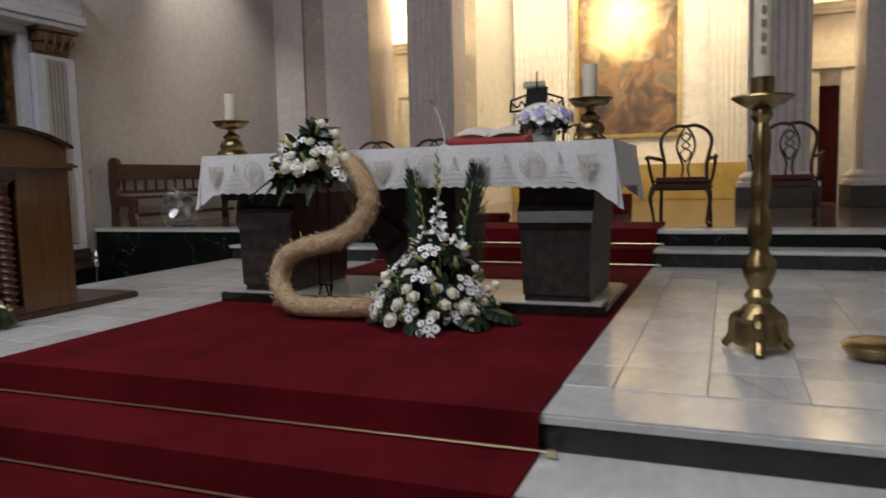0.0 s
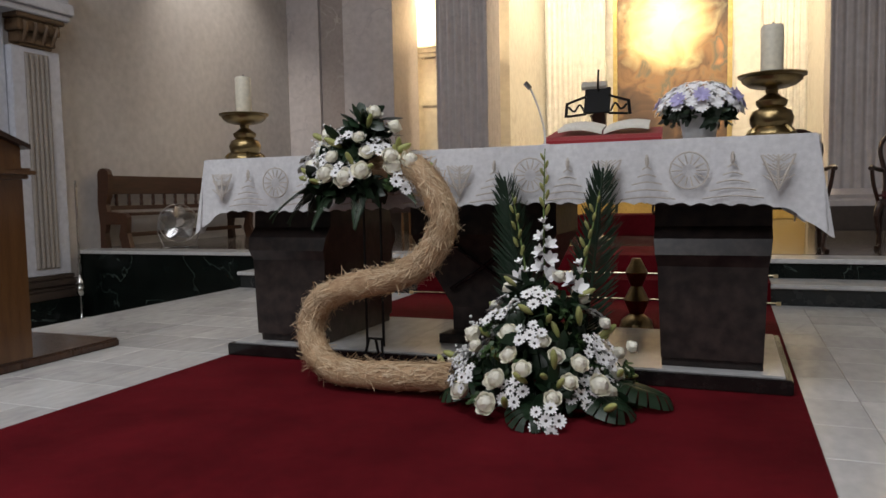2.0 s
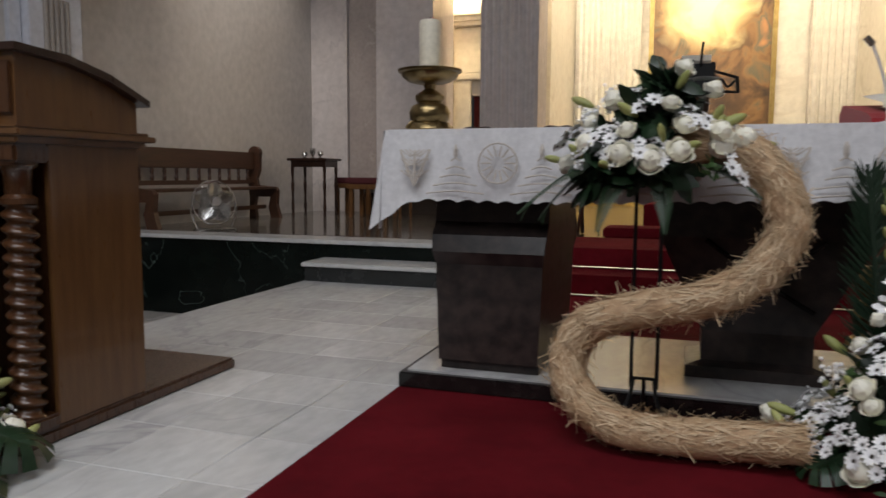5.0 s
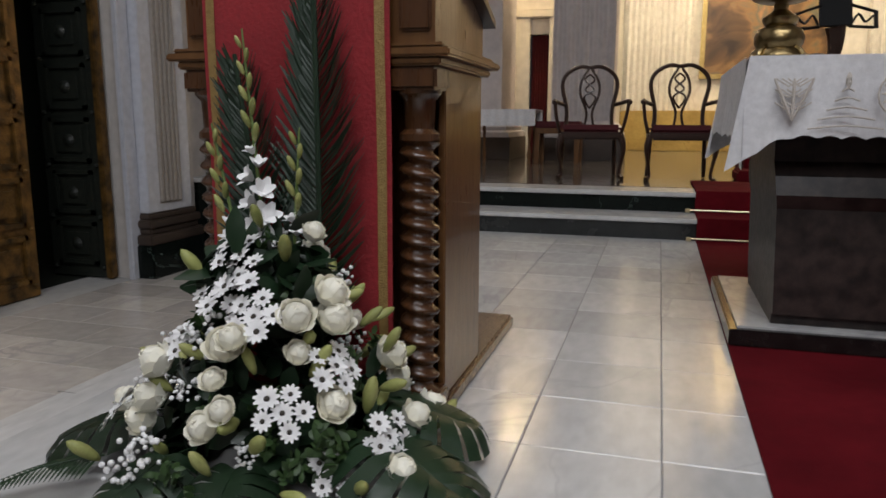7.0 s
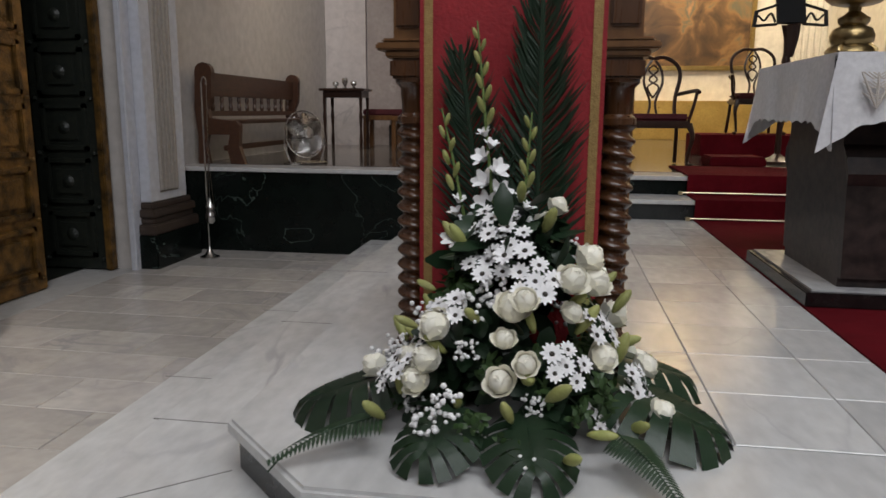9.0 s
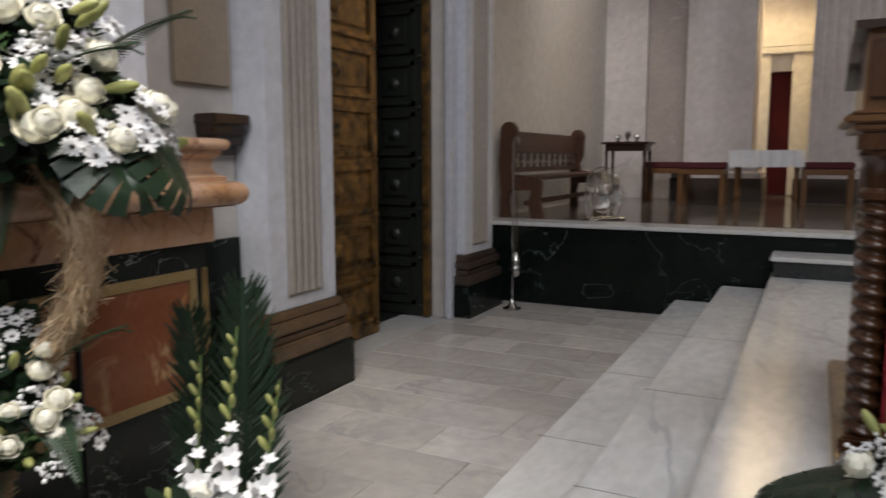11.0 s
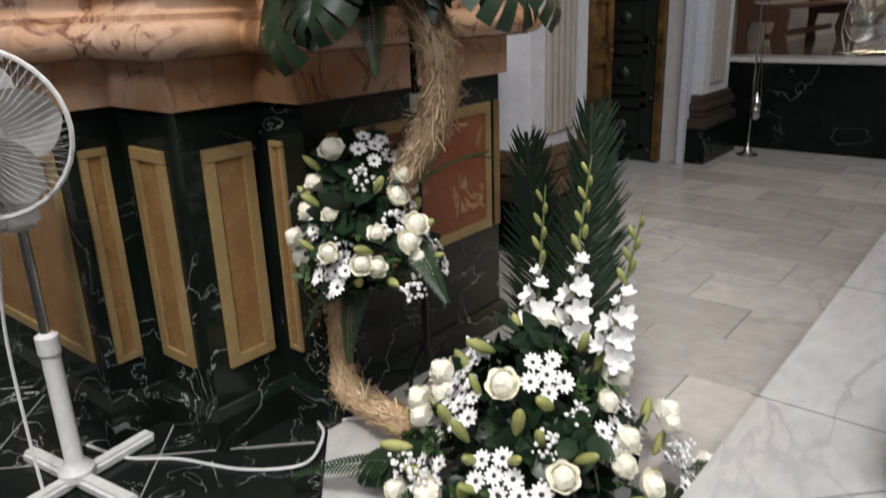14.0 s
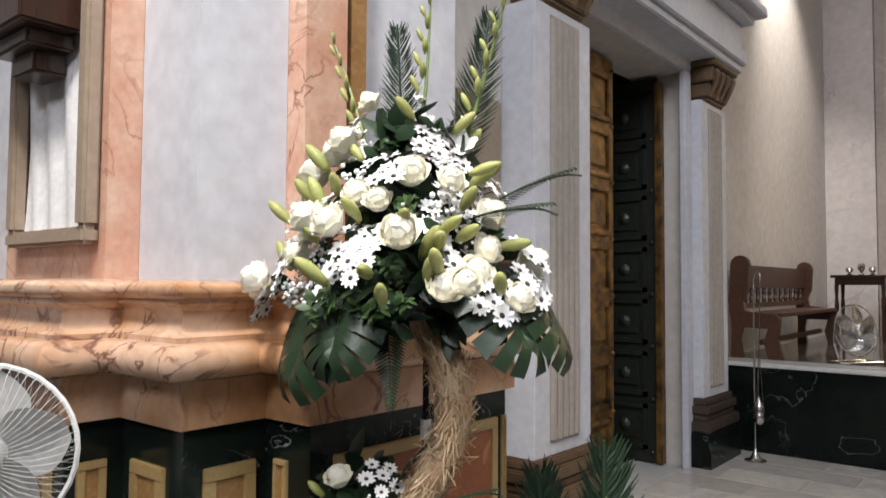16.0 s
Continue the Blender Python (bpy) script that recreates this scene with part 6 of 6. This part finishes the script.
def ambo():
    th = thing("ambo_stand", "dark iron reading stand with openwork wings and a microphone", "lectern", -2.56, 10.6, DAIS + 0.004)
    part("base", lathe(B(), [(0.2, 0), (0.2, 0.03), (0.08, 0.08), (0.035, 0.12), (0.03, 1.1), (0.05, 1.2), (0.03, 1.3)], 14), WOODDARK, th, "", "edges")
    part("body", tube(B(), [(0.02, 0, 1.25), (0.03, -0.02, 1.45), (0.01, -0.04, 1.62)], lambda t: 0.05 + 0.06 * t, 10, 5), WOODDARK, th, "tapered dark stem")
    bm = box(B(), -0.16, 0.16, -0.02, 0.02, -0.18, 0.18, 0.008)
    bm.transform(Matrix.Translation((0, -0.02, 1.78)) @ Matrix.Rotation(radians(-24), 4, "X"))
    part("book_rest", bm, IRON, th, "black sloping book rest")
    for s in (-1, 1):
        for z0, z1 in ((1.84, 1.76), (1.62, 1.60)):
            part("wing_rail", tube(B(), [(0.14 * s, -0.02, z0), (0.38 * s, -0.03, z1)], 0.016, 6, 1), IRON, th)
        part("wing_post", tube(B(), [(0.38 * s, -0.03, 1.77), (0.40 * s, -0.03, 1.59)], 0.022, 6, 1), IRON, th)
        part("wing_scroll", tube(B(), [(0.16 * s, -0.025, 1.64), (0.22 * s, -0.03, 1.74), (0.29 * s, -0.03, 1.66), (0.36 * s, -0.03, 1.72)], 0.014, 6, 4), IRON, th)
    bm = box(B(), -0.17, 0.15, -0.03, 0.03, -0.05, 0.05, 0.006)
    bm.transform(Matrix.Translation((-0.04, 0.05, 1.98)) @ Matrix.Rotation(radians(-40), 4, "X"))
    part("open_book", bm, PAPER, th, "pale open pages")
    part("microphone", tube(B(), [(0.0, 0, 1.9), (0.01, -0.03, 2.06), (0.02, -0.05, 2.16)], 0.014, 6, 4), IRON, th)


ambo()


def censer_stand():
    th = thing("censer_stand", "slim silver stand with a hanging silver censer", "stand", -8.66, 8.10, -0.002)
    part("foot", lathe(B(), [(0.10, 0.0), (0.10, 0.015), (0.05, 0.035), (0.02, 0.09), (0.012, 0.12)], 16), SILVER, th, "", "edges")
    part("pole", lathe(B(), [(0.009, 0.1), (0.009, 1.75)], 8), SILVER, th)
    part("hook", tube(B(), [(0, 0, 1.74), (0.03, -0.02, 1.80), (0.07, -0.04, 1.78), (0.075, -0.045, 1.72)], 0.007, 6, 4), SILVER, th)
    part("censer", lathe(B(), [(0.02, 0.36), (0.05, 0.39), (0.055, 0.44), (0.05, 0.46), (0.035, 0.50), (0.045, 0.53), (0.02, 0.58), (0.008, 0.62)], 14, 0.05, -0.04), SILVER, th, "", "edges")
    for k in range(3):
        a = 2.1 * k
        part("chain", tube(B(), [(0.05 + 0.045 * math.cos(a), -0.04 + 0.045 * math.sin(a), 0.46), (0.06, -0.042, 1.1), (0.075, -0.045, 1.72)], 0.003, 4, 3), SILVER, th)


censer_stand()

# brass openwork piece behind the altar
th = thing("brass_ornament", "small ornate brass stand behind the altar", "ornament", -1.62, 6.6, 0.545)
part("stem", lathe(B(), [(0.12, 0), (0.11, 0.05), (0.05, 0.10), (0.09, 0.2), (0.04, 0.3), (0.08, 0.4), (0.03, 0.5)], 14), BRASS, th, "", "edges")

# ---------------------------------------------------------------- paving slabs, laid as single pieces


def slab_mesh(w, d, h, material):
    bm = box(B(), -w / 2, w / 2, -d / 2, d / 2, 0, h)
    bmesh.ops.bevel(bm, geom=[e for e in bm.edges if all(v.co.z > h - 1e-4 for v in e.verts)], offset=0.003, segments=1, affect="EDGES")
    return mesh_of("marble_slab", bm, material, False)


def inside(x, y, poly):
    hit = False
    for (x0, y0), (x1, y1) in zip(poly, poly[1:] + poly[:1]):
        if (y0 > y) != (y1 > y) and x < (x1 - x0) * (y - y0) / (y1 - y0) + x0:
            hit = not hit
    return hit


def lay(parent, name, me, p, angle):
    ob = new(name, me)
    ob.parent = parent
    ob.matrix_world = pose(p[0] * U, p[1] * U, p[2] * U, 0, 0, math.degrees(angle))


def pave(parent, poly, w, d, z, h, material, seed, angle=0.0, stagger=0.5, gap=0.006, name="marble_slab"):
    """Slabs in a running bond whose corners all lie in the plan outline."""
    r = random.Random(seed)
    me = slab_mesh(w - gap, d - gap, h, material)
    half = slab_mesh(w / 2 - gap, d - gap, h, material)
    c, s = math.cos(angle), math.sin(angle)
    xs = [p[0] * c + p[1] * s for p in poly]
    ys = [-p[0] * s + p[1] * c for p in poly]
    x0, y0 = min(xs), min(ys)
    for j in range(int((max(ys) - y0) / d) + 1):
        for i in range(-1, int((max(xs) - x0) / w) + 2):
            u, v = x0 + (i + 0.5 + stagger * (j % 2)) * w, y0 + (j + 0.5) * d
            if all(inside((u + a) * c - (v + b) * s, (u + a) * s + (v + b) * c, poly) for a in (-w / 2 + 0.004, w / 2 - 0.004) for b in (-d / 2 + 0.004, d / 2 - 0.004)):
                lay(parent, name, me, (u * c - v * s, u * s + v * c, z + r.uniform(0, 0.0012)), angle)
            else:
                for e in (-w / 4, w / 4):
                    if all(inside((u + e + a) * c - (v + b) * s, (u + e + a) * s + (v + b) * c, poly) for a in (-w / 4 + 0.004, w / 4 - 0.004) for b in (-d / 2 + 0.004, d / 2 - 0.004)):
                        lay(parent, name, half, ((u + e) * c - v * s, (u + e) * s + v * c, z + r.uniform(0, 0.0012)), angle)


nave_floor = bpy.data.objects["floor_marble_bed"]
pave(nave_floor, [(-9.08, 2.7), (-7.09, 2.7), (-7.09, 8.52), (-9.08, 8.52)], 0.66, 0.415, -0.012, 0.012, FLOOR, 1)
pave(nave_floor, [(2.46, 2.72), (6.4, 2.72), (6.4, 8.45), (2.46, 8.45)], 0.66, 0.415, -0.012, 0.012, FLOOR, 2)
plat = bpy.data.objects["sanctuary_platform"]
structure("platform_joint_bed", box(B(), -5.485, -3.96, 3.345, 7.955, 0.5262, 0.5275), GROUT, "grey joints between the platform slabs")
structure("platform_joint_bed_east", box(B(), -0.66, 1.245, 3.345, 7.955, 0.5262, 0.5275), GROUT, "grey joints between the platform slabs")
pave(plat, [(-5.49, 3.34), (-3.80, 3.34), (-3.80, 7.97), (-5.49, 7.97)], 0.42, 0.42, 0.5275, 0.004, MARBLE, 3, 0.0, 0.0, 0.003)
pave(plat, [(-0.85, 3.34), (1.26, 3.34), (1.26, 7.97), (-0.85, 7.97)], 0.42, 0.42, 0.5275, 0.004, MARBLE, 4, 0.0, 0.0, 0.003)
black = bpy.data.objects["floor"]
pave(black, [(-11.5, -1.5), (-6.0, -1.5), (-7.54, 1.47), (-8.62, 2.55), (-11.5, 2.55)], 0.62, 0.62, -0.03, 0.004, BLACKFLOOR, 5, radians(45), 0.0, 0.004)
# pale diagonal joints of the black floor, one strip for each line of the grid
NAVE = [(-11.0, -1.0), (-6.4, -1.0), (-7.54, 1.47), (-8.62, 2.55), (-11.0, 2.55)]
us = [(p[0] + p[1]) / math.sqrt(2) for p in [(-11.5, -1.5), (-6.0, -1.5), (-7.54, 1.47), (-8.62, 2.55), (-11.5, 2.55)]]
vs = [(p[1] - p[0]) / math.sqrt(2) for p in [(-11.5, -1.5), (-6.0, -1.5), (-7.54, 1.47), (-8.62, 2.55), (-11.5, 2.55)]]
for along in (0, 1):
    base, other = (us, vs) if along == 0 else (vs, us)
    c = min(base)
    while c < max(base):
        run = []
        q = min(other)
        while q < max(other):
            u, v = (c, q) if along == 0 else (q, c)
            x, y = (u - v) / math.sqrt(2), (u + v) / math.sqrt(2)
            if inside(x, y, NAVE):
                run.append((x, y))
            q += 0.05
        if len(run) > 4:
            a, b = Vector(run[0]), Vector(run[-1])
            n = Vector((a.y - b.y, b.x - a.x)).normalized() * 0.0022
            structure("floor_joint", prism(B(), [tuple(a - n), tuple(b - n), tuple(b + n), tuple(a + n)], -0.0299, -0.0244), PALEJOINT, "thin pale joint between black floor slabs")
        c += 0.62
for nm, y0, dy in (("step_1", 3.2, 1.25), ("step_2", 3.6, 1.3)):
    zz = 0.177 if nm == "step_1" else 0.353
    xx = -7.09 if nm == "step_1" else -6.65
    y = y0
    while y < 8.3:
        structure("slab_joint", box(B(), xx, xx + 0.43, y - 0.003, y + 0.003, zz - 0.002, zz + 0.0012), GROUT, "thin dark joint between tread slabs")
        y += dy
